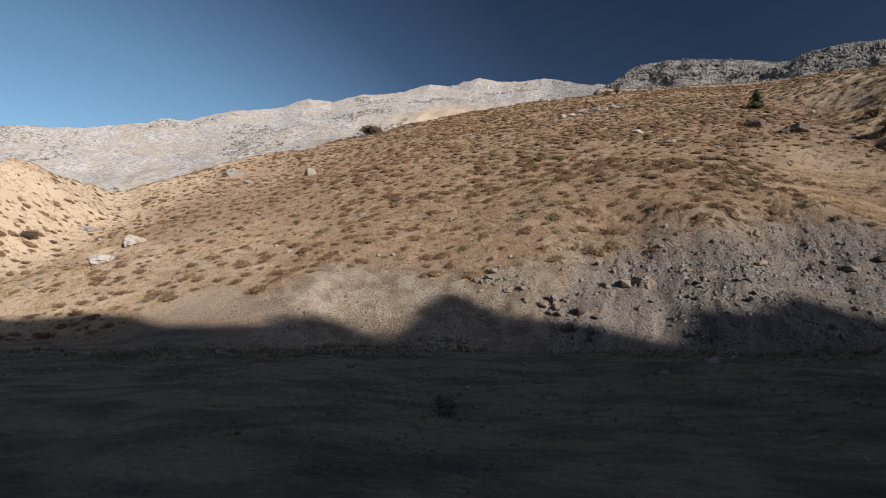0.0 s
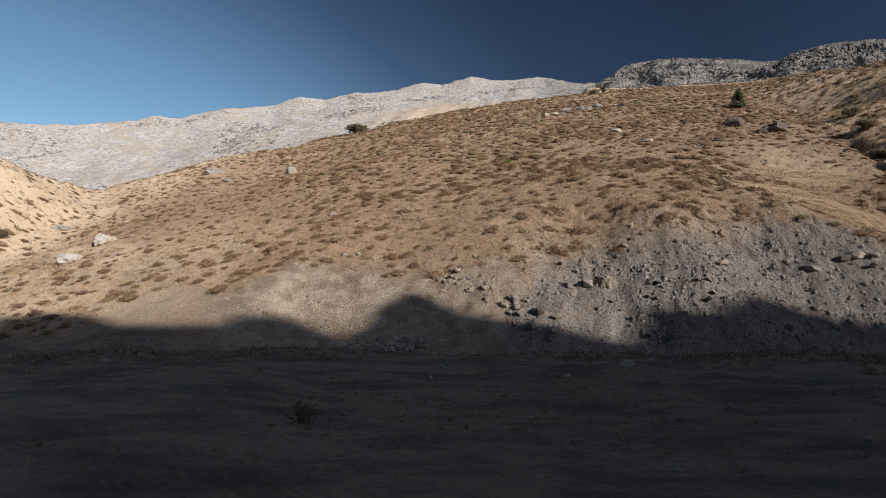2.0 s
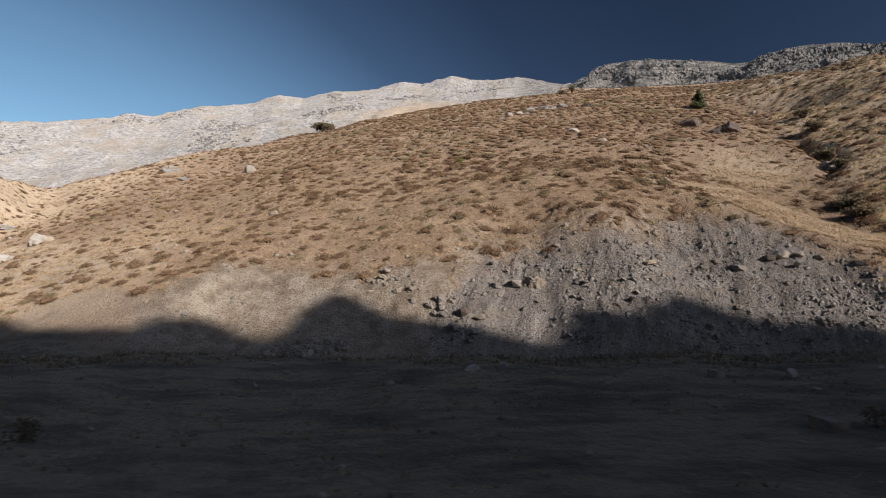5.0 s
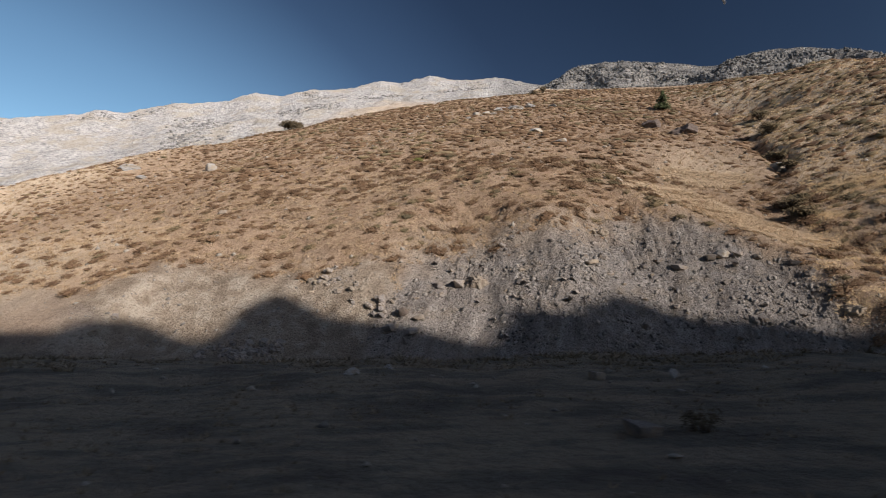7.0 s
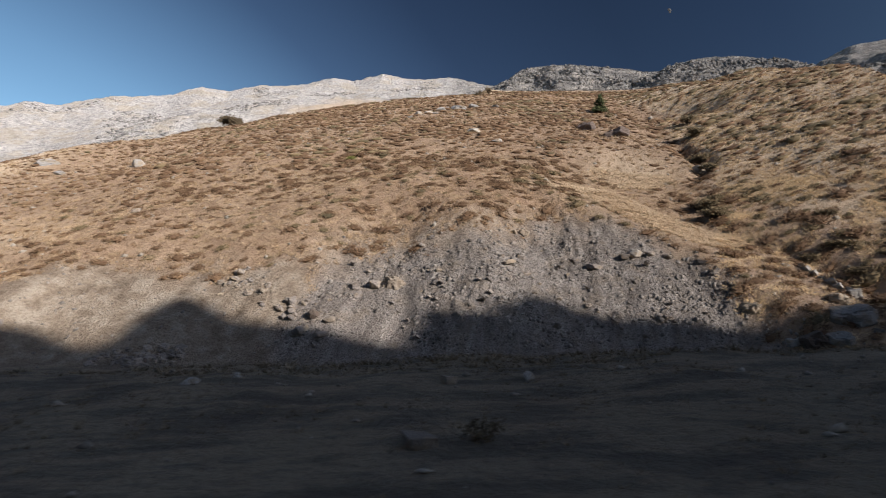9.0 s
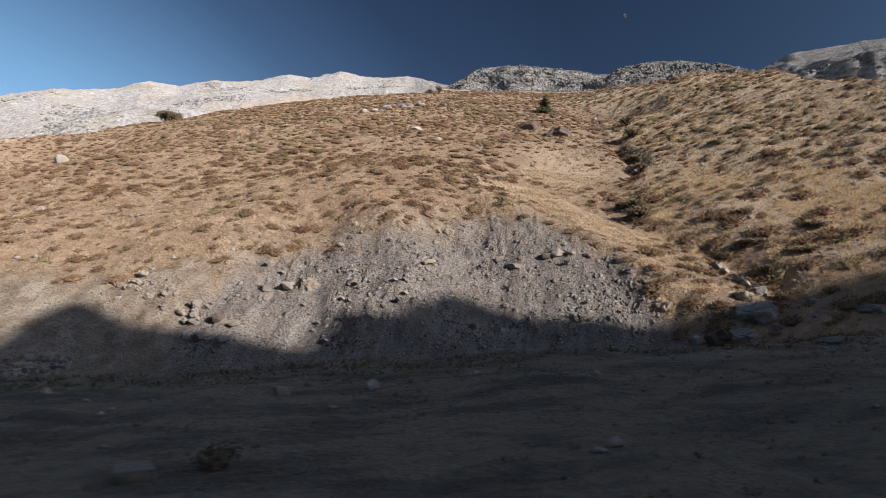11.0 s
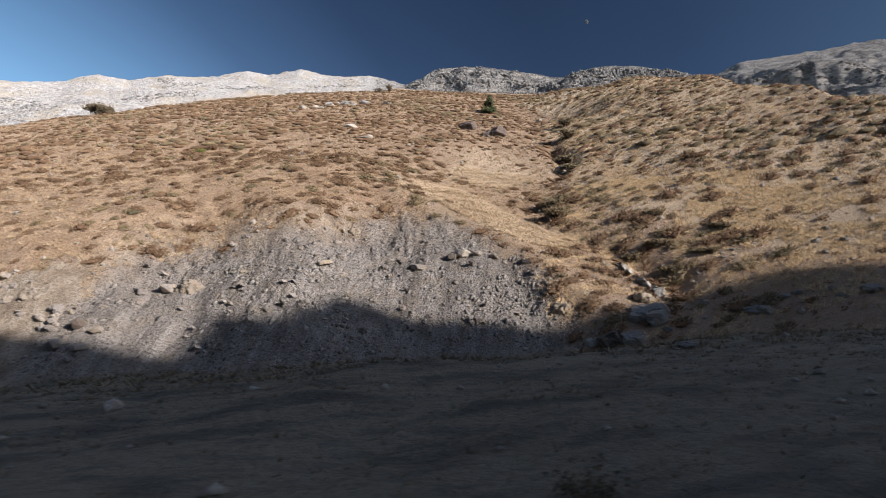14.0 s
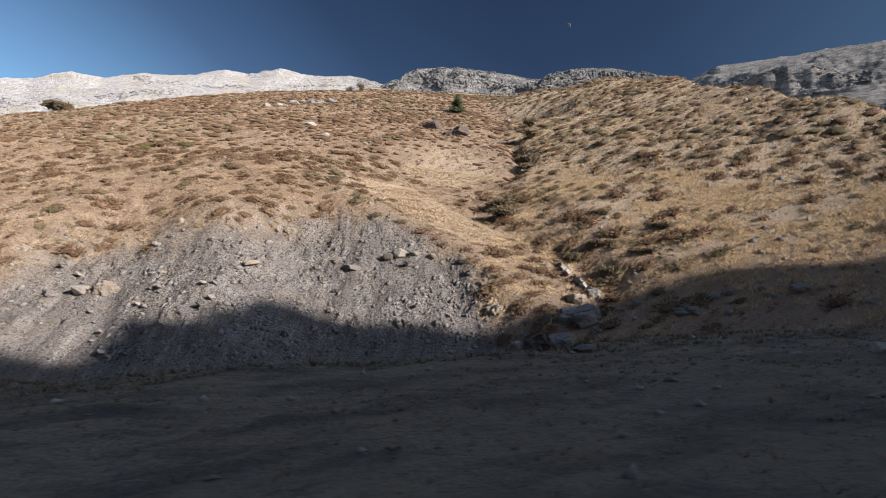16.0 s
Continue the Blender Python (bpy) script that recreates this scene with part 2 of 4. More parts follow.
def ground_material():
    m, n, l, b = material("hillside_earth", 0.95)
    pos = n.new("ShaderNodeNewGeometry").outputs["Position"]
    zone = n.new("ShaderNodeSeparateColor")
    l.new(attribute(n, "zone").outputs["Color"], zone.inputs["Color"])
    zone2 = n.new("ShaderNodeSeparateColor")
    l.new(attribute(n, "cover").outputs["Color"], zone2.inputs["Color"])
    big, mid, fine = noise_node(n, l, 0.09, 3, 0.55, pos), noise_node(n, l, 0.9, 5, 0.65, pos), noise_node(n, l, 7.0, 5, 0.7, pos)
    # dry hillside: reddish soil, tan grass
    soil = ramp(n, l, mid, [(0.39, (0.185, 0.122, 0.085)), (0.5, (0.345, 0.242, 0.171)), (0.59, (0.53, 0.395, 0.288))])
    soil = blend(n, l, maths(n, l, "MULTIPLY", fine, 0.75), soil, (0.46, 0.335, 0.215))
    soil = blend(n, l, ramp(n, l, fine, [(0.38, (0.75, 0.75, 0.75)), (0.5, (0, 0, 0))]), soil, (0.17, 0.115, 0.08))
    tiny = noise_node(n, l, 26.0, 3, 0.7, pos)
    soil = blend(n, l, ramp(n, l, tiny, [(0.34, (0.8, 0.8, 0.8)), (0.48, (0, 0, 0))]), soil, (0.17, 0.115, 0.08))
    soil = blend(n, l, ramp(n, l, tiny, [(0.53, (0, 0, 0)), (0.64, (0.85, 0.85, 0.85))]), soil, (0.58, 0.45, 0.32))
    soil = blend(n, l, ramp(n, l, big, [(0.4, (0, 0, 0)), (0.62, (0.55, 0.55, 0.55))]), soil, (0.34, 0.23, 0.152))
    straw = blend(n, l, fine, (0.46, 0.35, 0.245), (0.78, 0.64, 0.475))
    col = blend(n, l, zone.outputs["Blue"], soil, straw)
    # bare washed earth beside the shale
    wash = ramp(n, l, mid, [(0.36, (0.225, 0.178, 0.135)), (0.5, (0.33, 0.27, 0.208)), (0.62, (0.43, 0.37, 0.30))])
    wash = blend(n, l, ramp(n, l, fine, [(0.36, (0.6, 0.6, 0.6)), (0.5, (0, 0, 0))]), wash, (0.17, 0.13, 0.10))
    col = blend(n, l, zone2.outputs["Green"], col, wash)
    col = blend(n, l, zone2.outputs["Blue"], col, blend(n, l, fine, (0.29, 0.205, 0.148), (0.52, 0.39, 0.285)))
    # shale of the cut bank, streaked down the slope
    beds = n.new("ShaderNodeMapping")
    beds.vector_type = "TEXTURE"
    beds.inputs["Rotation"].default_value = (0, 0, radians(-24))
    l.new(pos, beds.inputs["Vector"])
    beds = beds.outputs["Vector"]
    streak = noise_node(n, l, 1.0, 6, 0.65, beds, (1.5, 0.4, 0.4))
    shale = ramp(n, l, streak, [(0.34, (0.195, 0.174, 0.16)), (0.5, (0.32, 0.288, 0.263)), (0.64, (0.435, 0.395, 0.36))])
    shale = blend(n, l, ramp(n, l, fine, [(0.37, (0.85, 0.85, 0.85)), (0.47, (0, 0, 0))]), shale, (0.12, 0.108, 0.102))
    shale = blend(n, l, ramp(n, l, mid, [(0.5, (0, 0, 0)), (0.66, (0.5, 0.5, 0.5))]), shale, (0.33, 0.27, 0.205))
    col = blend(n, l, zone.outputs["Red"], col, shale)
    # limestone with tan grass in its hollows
    vein = noise_node(n, l, 0.4, 8, 0.78, pos)
    lime = ramp(n, l, vein, [(0.38, (0.23, 0.226, 0.228)), (0.47, (0.44, 0.426, 0.418)), (0.58, (0.59, 0.565, 0.54))])
    crack = n.new("ShaderNodeTexVoronoi")
    crack.feature = "DISTANCE_TO_EDGE"
    crack.inputs["Scale"].default_value = 0.33
    l.new(pos, crack.inputs["Vector"])
    lime = blend(n, l, ramp(n, l, crack.outputs["Distance"], [(0.0, (0.6, 0.6, 0.6)), (0.07, (0, 0, 0))]), lime, (0.2, 0.195, 0.2))
    patch = noise_node(n, l, 0.06, 6, 0.62, pos)
    lime = blend(n, l, ramp(n, l, patch, [(0.49, (0, 0, 0)), (0.60, (0.65, 0.65, 0.65))]), lime, (0.43, 0.375, 0.30))
    col = blend(n, l, zone.outputs["Green"], col, lime)
    # bedded grey rock of the crag and the mountain beside it
    bedded = maths(n, l, "MULTIPLY", maths(n, l, "MULTIPLY", zone.outputs["Red"], zone.outputs["Green"]), 3.2, True)
    strata = noise_node(n, l, 0.32, 8, 0.72, pos, (0.45, 0.45, 2.2))
    rock = ramp(n, l, strata, [(0.36, (0.12, 0.118, 0.12)), (0.46, (0.27, 0.262, 0.256)), (0.55, (0.40, 0.385, 0.365)), (0.68, (0.52, 0.485, 0.44))])
    col = blend(n, l, maths(n, l, "MULTIPLY", bedded, 0.85), col, rock)
    # verge by the road: dull gravelly soil and dead grass
    drift = noise_node(n, l, 0.9, 6, 0.68, pos, (0.55, 1.2, 1.0))
    verge = ramp(n, l, drift, [(0.36, (0.125, 0.111, 0.095)), (0.46, (0.185, 0.163, 0.133)), (0.57, (0.31, 0.263, 0.197)), (0.68, (0.18, 0.16, 0.135))])
    verge = blend(n, l, ramp(n, l, fine, [(0.58, (0, 0, 0)), (0.75, (0.45, 0.45, 0.45))]), verge, (0.27, 0.25, 0.225))
    dry = n.new("ShaderNodeSeparateXYZ")
    l.new(pos, dry.inputs["Vector"])
    straw_patch = maths(n, l, "MULTIPLY", maths(n, l, "MULTIPLY", maths(n, l, "SUBTRACT", dry.outputs["X"], 15.0), 0.08, True), drift)
    verge = blend(n, l, straw_patch, verge, (0.44, 0.375, 0.285))
    col = blend(n, l, zone2.outputs["Red"], col, verge)
    l.new(col, b.inputs["Base Color"])
    h = maths(n, l, "ADD", maths(n, l, "MULTIPLY", mid, 0.6), maths(n, l, "MULTIPLY", fine, 0.8))
    h = maths(n, l, "ADD", h, maths(n, l, "MULTIPLY", maths(n, l, "MULTIPLY", vein, zone.outputs["Green"]), 6.0))
    h = maths(n, l, "ADD", h, maths(n, l, "MULTIPLY", maths(n, l, "MULTIPLY", strata, bedded), 9.0))
    layer = noise_node(n, l, 2.0, 7, 0.75, beds, (1.7, 0.8, 0.8))
    h = maths(n, l, "ADD", h, maths(n, l, "MULTIPLY", maths(n, l, "MULTIPLY", layer, zone.outputs["Red"]), 2.0))
    # broken plates of shale, each with its own height and tint
    wobble = n.new("ShaderNodeVectorMath")
    wobble.operation = "MULTIPLY_ADD"
    wob = n.new("ShaderNodeTexNoise")
    wob.inputs["Scale"].default_value = 1.6
    l.new(beds, wob.inputs["Vector"])
    l.new(wob.outputs["Color"], wobble.inputs[0])
    wobble.inputs[1].default_value = (0.9, 0.9, 0.9)
    l.new(beds, wobble.inputs[2])
    plates = []
    for size in (1.7, 4.6):
        cell = n.new("ShaderNodeTexVoronoi")
        stretch = n.new("ShaderNodeMapping")
        stretch.inputs["Scale"].default_value = (1.5 * size, 0.7 * size, 0.7 * size)
        l.new(wobble.outputs["Vector"], stretch.inputs["Vector"])
        l.new(stretch.outputs["Vector"], cell.inputs["Vector"])
        cell.inputs["Scale"].default_value = 1.0
        split = n.new("ShaderNodeSeparateColor")
        l.new(cell.outputs["Color"], split.inputs["Color"])
        plates.append(split.outputs["Red"])
    plate = maths(n, l, "ADD", maths(n, l, "MULTIPLY", plates[0], 0.6), maths(n, l, "MULTIPLY", plates[1], 0.35))
    h = maths(n, l, "ADD", h, maths(n, l, "MULTIPLY", maths(n, l, "MULTIPLY", plate, zone.outputs["Red"]), 0.9))
    bump(n, l, b, h, 1.0, 0.28)
    return m


def plant_material(name, stops, rough=0.9):
    """Each clump has its own tint."""
    m, n, l, b = material(name, rough)
    geo = n.new("ShaderNodeNewGeometry")
    whole = noise_node(n, l, 0.8, 2, 0.5, geo.outputs["Position"])
    whole = maths(n, l, "ADD", maths(n, l, "MULTIPLY", maths(n, l, "SUBTRACT", whole, 0.5), 1.8), 0.5, True)
    tint = maths(n, l, "ADD", maths(n, l, "MULTIPLY", geo.outputs["Random Per Island"], 0.45), maths(n, l, "MULTIPLY", whole, 0.55))
    col = ramp(n, l, tint, stops)
    fine = noise_node(n, l, 9.0, 3, 0.6, geo.outputs["Position"])
    col = blend(n, l, 1.0, col, ramp(n, l, fine, [(0.3, (0.6, 0.6, 0.6)), (0.7, (1.25, 1.22, 1.15))]), "MULTIPLY")
    l.new(col, b.inputs["Base Color"])
    return m


def rock_material(name, dark, light, stain, scale=3.0):
    m, n, l, b = material(name, 0.85)
    tex = n.new("ShaderNodeTexCoord").outputs["Object"]
    rnd = n.new("ShaderNodeObjectInfo").outputs["Random"]
    big, fine = noise_node(n, l, scale * 0.5, 4, 0.6, tex), noise_node(n, l, scale * 4, 6, 0.7, tex)
    col = ramp(n, l, fine, [(0.3, dark), (0.65, light)])
    col = blend(n, l, ramp(n, l, big, [(0.48, (0, 0, 0)), (0.62, (0.8, 0.8, 0.8))]), col, stain)
    col = blend(n, l, 1.0, col, ramp(n, l, rnd, [(0, (0.72, 0.72, 0.74)), (1, (1.15, 1.12, 1.08))]), "MULTIPLY")
    l.new(col, b.inputs["Base Color"])
    bump(n, l, b, fine, 0.7, 0.05)
    return m


EARTH = ground_material()
CUSHION = plant_material("cushion_shrub", [(0.0, (0.09, 0.06, 0.04)), (0.25, (0.145, 0.093, 0.06)), (0.55, (0.205, 0.131, 0.083)), (0.8, (0.28, 0.187, 0.118)), (1.0, (0.14, 0.105, 0.066))])
DARK_CUSHION = plant_material("grey_green_cushion_shrub", [(0.0, (0.10, 0.086, 0.056)), (0.4, (0.185, 0.15, 0.092)), (0.7, (0.28, 0.215, 0.13)), (1.0, (0.15, 0.13, 0.082))])
STRAW = plant_material("dry_grass", [(0.0, (0.29, 0.195, 0.12)), (0.4, (0.40, 0.285, 0.175)), (0.75, (0.52, 0.395, 0.255)), (1.0, (0.38, 0.27, 0.17))])
PALE_STRAW = plant_material("pale_straw", [(0.0, (0.54, 0.42, 0.30)), (0.5, (0.66, 0.535, 0.39)), (1.0, (0.75, 0.625, 0.475))])
TUFT = plant_material("tuft_straw", [(0.0, (0.42, 0.305, 0.205)), (0.5, (0.55, 0.42, 0.29)), (1.0, (0.68, 0.54, 0.39))])
GOLD_STRAW = plant_material("golden_straw", [(0.0, (0.56, 0.415, 0.245)), (0.5, (0.71, 0.55, 0.345)), (1.0, (0.80, 0.655, 0.455))])
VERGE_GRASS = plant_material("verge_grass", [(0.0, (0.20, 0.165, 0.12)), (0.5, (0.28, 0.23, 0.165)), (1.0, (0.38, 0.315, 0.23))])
NEEDLE = plant_material("juniper_green", [(0.0, (0.045, 0.062, 0.028)), (0.6, (0.085, 0.105, 0.048)), (1.0, (0.14, 0.15, 0.075))])
OLIVE = plant_material("olive_shrub_leaf", [(0.0, (0.075, 0.06, 0.042)), (0.6, (0.14, 0.11, 0.072)), (1.0, (0.22, 0.175, 0.115))])
FRESH = plant_material("fresh_green_leaf", [(0.0, (0.10, 0.11, 0.03)), (0.6, (0.16, 0.17, 0.05)), (1.0, (0.22, 0.21, 0.08))])
BARK = rock_material("bark", (0.06, 0.045, 0.03), (0.16, 0.12, 0.085), (0.1, 0.08, 0.06), 8)
SHALE = rock_material("grey_shale", (0.20, 0.18, 0.165), (0.36, 0.325, 0.295), (0.35, 0.29, 0.22))
LIME = rock_material("pale_limestone", (0.30, 0.295, 0.285), (0.55, 0.53, 0.50), (0.40, 0.33, 0.24))
# darker copy of LIME: the grey of slabs in shade is put into the colour
GREY_LIME = rock_material("shade_grey_limestone", (0.17, 0.17, 0.168), (0.36, 0.355, 0.345), (0.27, 0.235, 0.19))
OCHRE = rock_material("ochre_sandstone", (0.23, 0.195, 0.155), (0.42, 0.365, 0.295), (0.34, 0.275, 0.205))
DARK_ROCK = rock_material("dark_craggy_rock", (0.09, 0.075, 0.07), (0.20, 0.162, 0.145), (0.155, 0.12, 0.10))
BROWN_ROCK = rock_material("brown_weathered_rock", (0.085, 0.07, 0.06), (0.20, 0.165, 0.14), (0.14, 0.105, 0.08))


# ---- mesh helpers ----
def mesh_of(name, verts, faces, mats):
    me = bpy.data.meshes.new(name)
    verts = np.asarray(verts, dtype=np.float32)
    faces = np.asarray(faces, dtype=np.int32)
    me.vertices.add(len(verts))
    me.vertices.foreach_set("co", verts.ravel())
    k = faces.shape[1]
    me.loops.add(faces.size)
    me.loops.foreach_set("vertex_index", faces.ravel())
    me.polygons.add(len(faces))
    me.polygons.foreach_set("loop_start", np.arange(0, faces.size, k, dtype=np.int32))
    me.polygons.foreach_set("loop_total", np.full(len(faces), k, dtype=np.int32))
    me.update(calc_edges=True)
    for m in mats:
        me.materials.append(m)
    return me


def smooth(me):
    me.polygons.foreach_set("use_smooth", np.ones(len(me.polygons), dtype=bool))


def part(name, bm, mat, parent, label=""):
    me = bpy.data.meshes.new(name)
    bm.to_mesh(me)
    bm.free()
    me.materials.append(mat)
    ob = new(name, me)
    ob.parent = parent
    return tagged(ob, label)


# ---- the ground: one sheet out to the horizon ----
bearings = np.concatenate([np.arange(-60, 72, 0.19), np.arange(76, 296, 2.0)])
radii = [0.02]
while radii[-1] < 1.2:
    radii.append(radii[-1] * 1.5)
while radii[-1] < 900:
    r = radii[-1]
    f = 0.0118
    if 22 < r < 35:
        f = 0.0042
    if 176 < r < 206:
        f = 0.0045
    if 100 < r < 176:
        f = 0.016
    if 280 < r < 430:
        f = 0.0065
    if r > 455:
        f = 0.05
    if 1.2 < r < 5:
        f = 0.025
    radii.append(r * (1 + f))
radii = np.array(radii + [1400, 2500, 4500])
BB, RR = np.meshgrid(np.radians(bearings), radii)
GX, GY = CX + RR * np.sin(BB), CY + RR * np.cos(BB)
GZ = land(GX, GY)
GZ = np.where(RR > 1000, np.minimum(GZ, 0) * 0 - 40, GZ)
rows, cols = GX.shape
verts = np.stack([GX.ravel(), GY.ravel(), GZ.ravel()], 1)
i, j = np.meshgrid(np.arange(rows - 1), np.arange(cols), indexing="ij")
j1 = (j + 1) % cols
quads = np.stack([(i * cols + j).ravel(), (i * cols + j1).ravel(), ((i + 1) * cols + j1).ravel(), ((i + 1) * cols + j).ravel()], 1)[:, ::-1]
verts = np.vstack([verts, [[CX, CY, ground_z(CX, CY)]]])
ground_mesh = mesh_of("ground", verts, quads, [EARTH])
ground = tagged(new("ground", ground_mesh), "dry mountain hillside with a cut shale bank and a dull road verge", "ground", kind="structure")
smooth(ground_mesh)


def zones(x, y, r, b):
    t = toe(x)
    edge = fractal(x, y, 5, 3, 1)
    cover_top = np.interp(x, [-20, -16, -13, -10, -4, -0.8, 3, 5.5, 8, 10.7, 13.8, 17.7, 20.5, 22.8, 24.7, 26.1, 26.8], [31, 31.5, 32.3, 31.9, 32.3, 32.1, 30.8, 31.2, 31.9, 31.7, 31.2, 33, 33, 32.5, 31.1, 29.6, 27.5]) + 0.4 * edge
    open_cut = ease(t - 1.5, t, y) * ease(cover_top + 1.5, cover_top - 2.0, y + 0.9 * fractal(x, y, 1.4, 3, 3))
    shale = open_cut * ease(-0.7, 0.7, x - 4.3 - 0.3 * (y - 25.5) + 0.5 * edge) * ease(27.4, 25.6, x + 0.8 * edge)
    shale = shale * (1 - 0.1 * ease(11, 8.5, x + 0.4 * edge))
    pale_top = np.interp(x, [-20, -14.5, -11.3, -8.5], [31.8, 31.2, 29.4, 27.8])
    shale = np.maximum(shale, 0.32 * open_cut * ease(-20, -17, x + edge) * ease(-7, -9, x + 0.4 * edge) * ease(pale_top + 0.4, pale_top - 0.5, y + 0.4 * edge))
    bare = open_cut * ease(-11.5, -8, x + edge) * ease(7, 4.5, x)
    bare = np.maximum(bare, 0.75 * ease(4, 7, x) * ease(26, 23, x) * ease(t, t + 1, y) * ease(cover_top + 2.8, cover_top + 0.4, y + 0.8 * edge))
    red = ease(25.8, 27, x + 0.5 * edge) * ease(40, 34.5, x + 1.5 * edge) * ease(t - 1.5, t + 0.5, y) * ease(31.5, 29, y + edge + 1.6 * ease(31.5, 29.5, x))
    red = np.maximum(red, 0.85 * ease(30, 33, x) * ease(25.6 - 0.35 * (x - 32), 23.4 - 0.35 * (x - 32), y + 0.6 * edge) * ease(t - 1.5, t + 0.5, y))
    face = ease(118, 132, r) * (1 - ease(5, 11, b) * ease(46, 41.5, b)) + ease(176, 181, r)
    lime = np.clip(face, 0, 1) * (1 - 0.68 * ease(38, 43, b)) * (1 - 0.5 * ease(5, 11, b) * ease(46, 41.5, b) * ease(230, 200, r))
    lime = lime * (1 - 0.75 * ease(-16, -6, b) * ease(13, 11, b) * ease(340, 285, r + 30 * fractal(x, y, 40, 3, 4)))
    tan = np.exp(-((x - 25.2 + 0.6 * (y - 36)) / 2.7) ** 2) * ease(29.0, 31.0, y) * ease(43, 37, y) * (x < gully_x(y) + 1.0)
    tan = np.maximum(tan, 0.6 * np.exp(-((x - 31) / 4.5) ** 2 - ((y - 46) / 7) ** 2) * (x < gully_x(y) + 0.3))
    trail = np.interp(x, [-60, -38, -27, -15, -8], [52, 45.5, 42, 33.5, 31])
    tan = np.maximum(tan, np.exp(-((y - trail) / 1.2) ** 2) * ease(-10, -14, x) * ease(-62, -55, x))
    tan = np.maximum(tan, 0.85 * ease(-9, -17, x + 0.5 * edge) * ease(48, 36, y) * ease(26, 30, y))
    tan = np.maximum(tan, 0.85 * ease(31, 36, x) * ease(0, 0.6, open_hill(x, y) + 12.43 - 0.0337 * x - 0.4872 * y + 0.00164 * x * x - 0.00105 * x * y + 0.00065 * y * y) * (r < 130))
    tan = np.maximum(tan, 0.9 * ease(-28, -40, x) * (r < 110))
    bare = np.maximum(bare, 0.45 * ease(0.1, 0.6, fractal(x, y, 4, 4, 6)) * ease(-12, -18, x) * ease(-45, -38, x) * ease(44, 38, y))
    verge = ease(t + 0.5, t - 1.0, y)
    tan = np.maximum(tan, 0.55 * ease(118, 132, r) * ease(380, 340, r) * (np.abs(b) < 17))
    shale = np.maximum(shale, 0.85 * ease(38, 43, b) * ease(125, 140, r))
    shale = np.maximum(shale, 0.8 * ease(5, 11, b) * ease(46, 41.5, b) * ease(176, 181, r))
    return shale, lime, np.clip(tan + 0.15 * edge * (tan > 0.05), 0, 1), verge, bare, red


def paint_zones(me, x, y, r, b):
    shale, lime, tan, verge, bare, red = zones(x, y, r, b)
    one = np.ones_like(x)
    for name, chans in (("zone", (shale, lime, tan, one)), ("cover", (verge, bare, red, one))):
        a = me.color_attributes.new(name, "FLOAT_COLOR", "POINT")
        a.data.foreach_set("color", np.stack(chans, 1).astype(np.float32).ravel())


px, py = verts[:, 0], verts[:, 1]
paint_zones(ground_mesh, px, py, np.hypot(px - CX, py - CY), np.degrees(np.arctan2(px - CX, py - CY)))

# ---- unseen hill on the other side of the road, added so its crest shades the verge ----
# crest outline traced back along the sun from the shadow's edge on the bank
CREST_X = [-90, 20, 50, 52.6, 56.1, 57.9, 58.6, 61, 62, 63.3, 64.8, 66.1, 67.8, 68.8, 69.4, 70.2, 71.1, 72, 73.2, 74.6, 75.6, 76.3, 76.9, 77.3, 77.8, 78.3, 79.5, 81, 82.8, 83.8, 84.4, 85.1, 85.9, 86.7, 87.5, 88, 89.7, 90.5, 91.8, 92.8, 93.5, 93.9, 94.3, 95.1, 96.9, 98.3, 104, 105.2, 105.8, 106.5, 108, 112, 125, 220]
CREST_Z = [47, 46, 45.5, 45.1, 45.4, 44.6, 43, 42.6, 42.8, 42.6, 43.4, 43.7, 43.9, 43.6, 42.9, 42.3, 42.7, 43.4, 44.5, 45.4, 45.9, 46.1, 45.4, 44.3, 43.1, 42.1, 41.5, 41.4, 41.4, 42.5, 42.7, 43.7, 43.8, 43.2, 42.9, 43.8, 44, 44.5, 44.9, 44.8, 44.2, 43.2, 42.2, 41.4, 40.9, 41.4, 42, 42.4, 41.4, 39, 36, 30, 22, 12]
hx = np.concatenate([np.arange(-90, 40, 4.0), np.arange(40, 115, 0.3), np.arange(115, 221, 4.0)])
hy = np.array([-12, -16, -20, -24, -28, -32, -35, -37, -38.5, -39.5, -40, -40.5, -42, -46, -55, -75, -110, -160])
HX, HY = np.meshgrid(hx, hy)
crest = np.interp(HX, CREST_X, CREST_Z)
rise = np.where(HY >= -40, ease(-6, -40, HY) * 0.35 + 0.65 * np.clip((-10 - HY) / 30, 0, 1), np.clip(1 - (-40 - HY) / 140, 0, 1))
HZ = np.where(HY == -40, crest, (crest - 0.8) * rise + (0.8 * fractal(HX, HY, 6, 3, 2) * (np.abs(HY + 40) > 3)) - 1.0)
HZ = np.where(HY == -12, -0.6, HZ)
i, j = np.meshgrid(np.arange(len(hy) - 1), np.arange(len(hx) - 1), indexing="ij")
k = len(hx)
quads = np.stack([(i * k + j).ravel(), (i * k + j + 1).ravel(), ((i + 1) * k + j + 1).ravel(), ((i + 1) * k + j).ravel()], 1)[:, ::-1]
back_mesh = mesh_of("unseen_shading_hill", np.stack([HX.ravel(), HY.ravel(), HZ.ravel()], 1), quads, [EARTH])
paint_zones(back_mesh, HX.ravel(), -HY.ravel() + 10, np.full(HX.size, 60.0), np.zeros(HX.size))
tagged(new("unseen_shading_hill", back_mesh), "unseen steep dry hillside across the road, added so its uneven crest shades the verge", "hill", kind="structure")


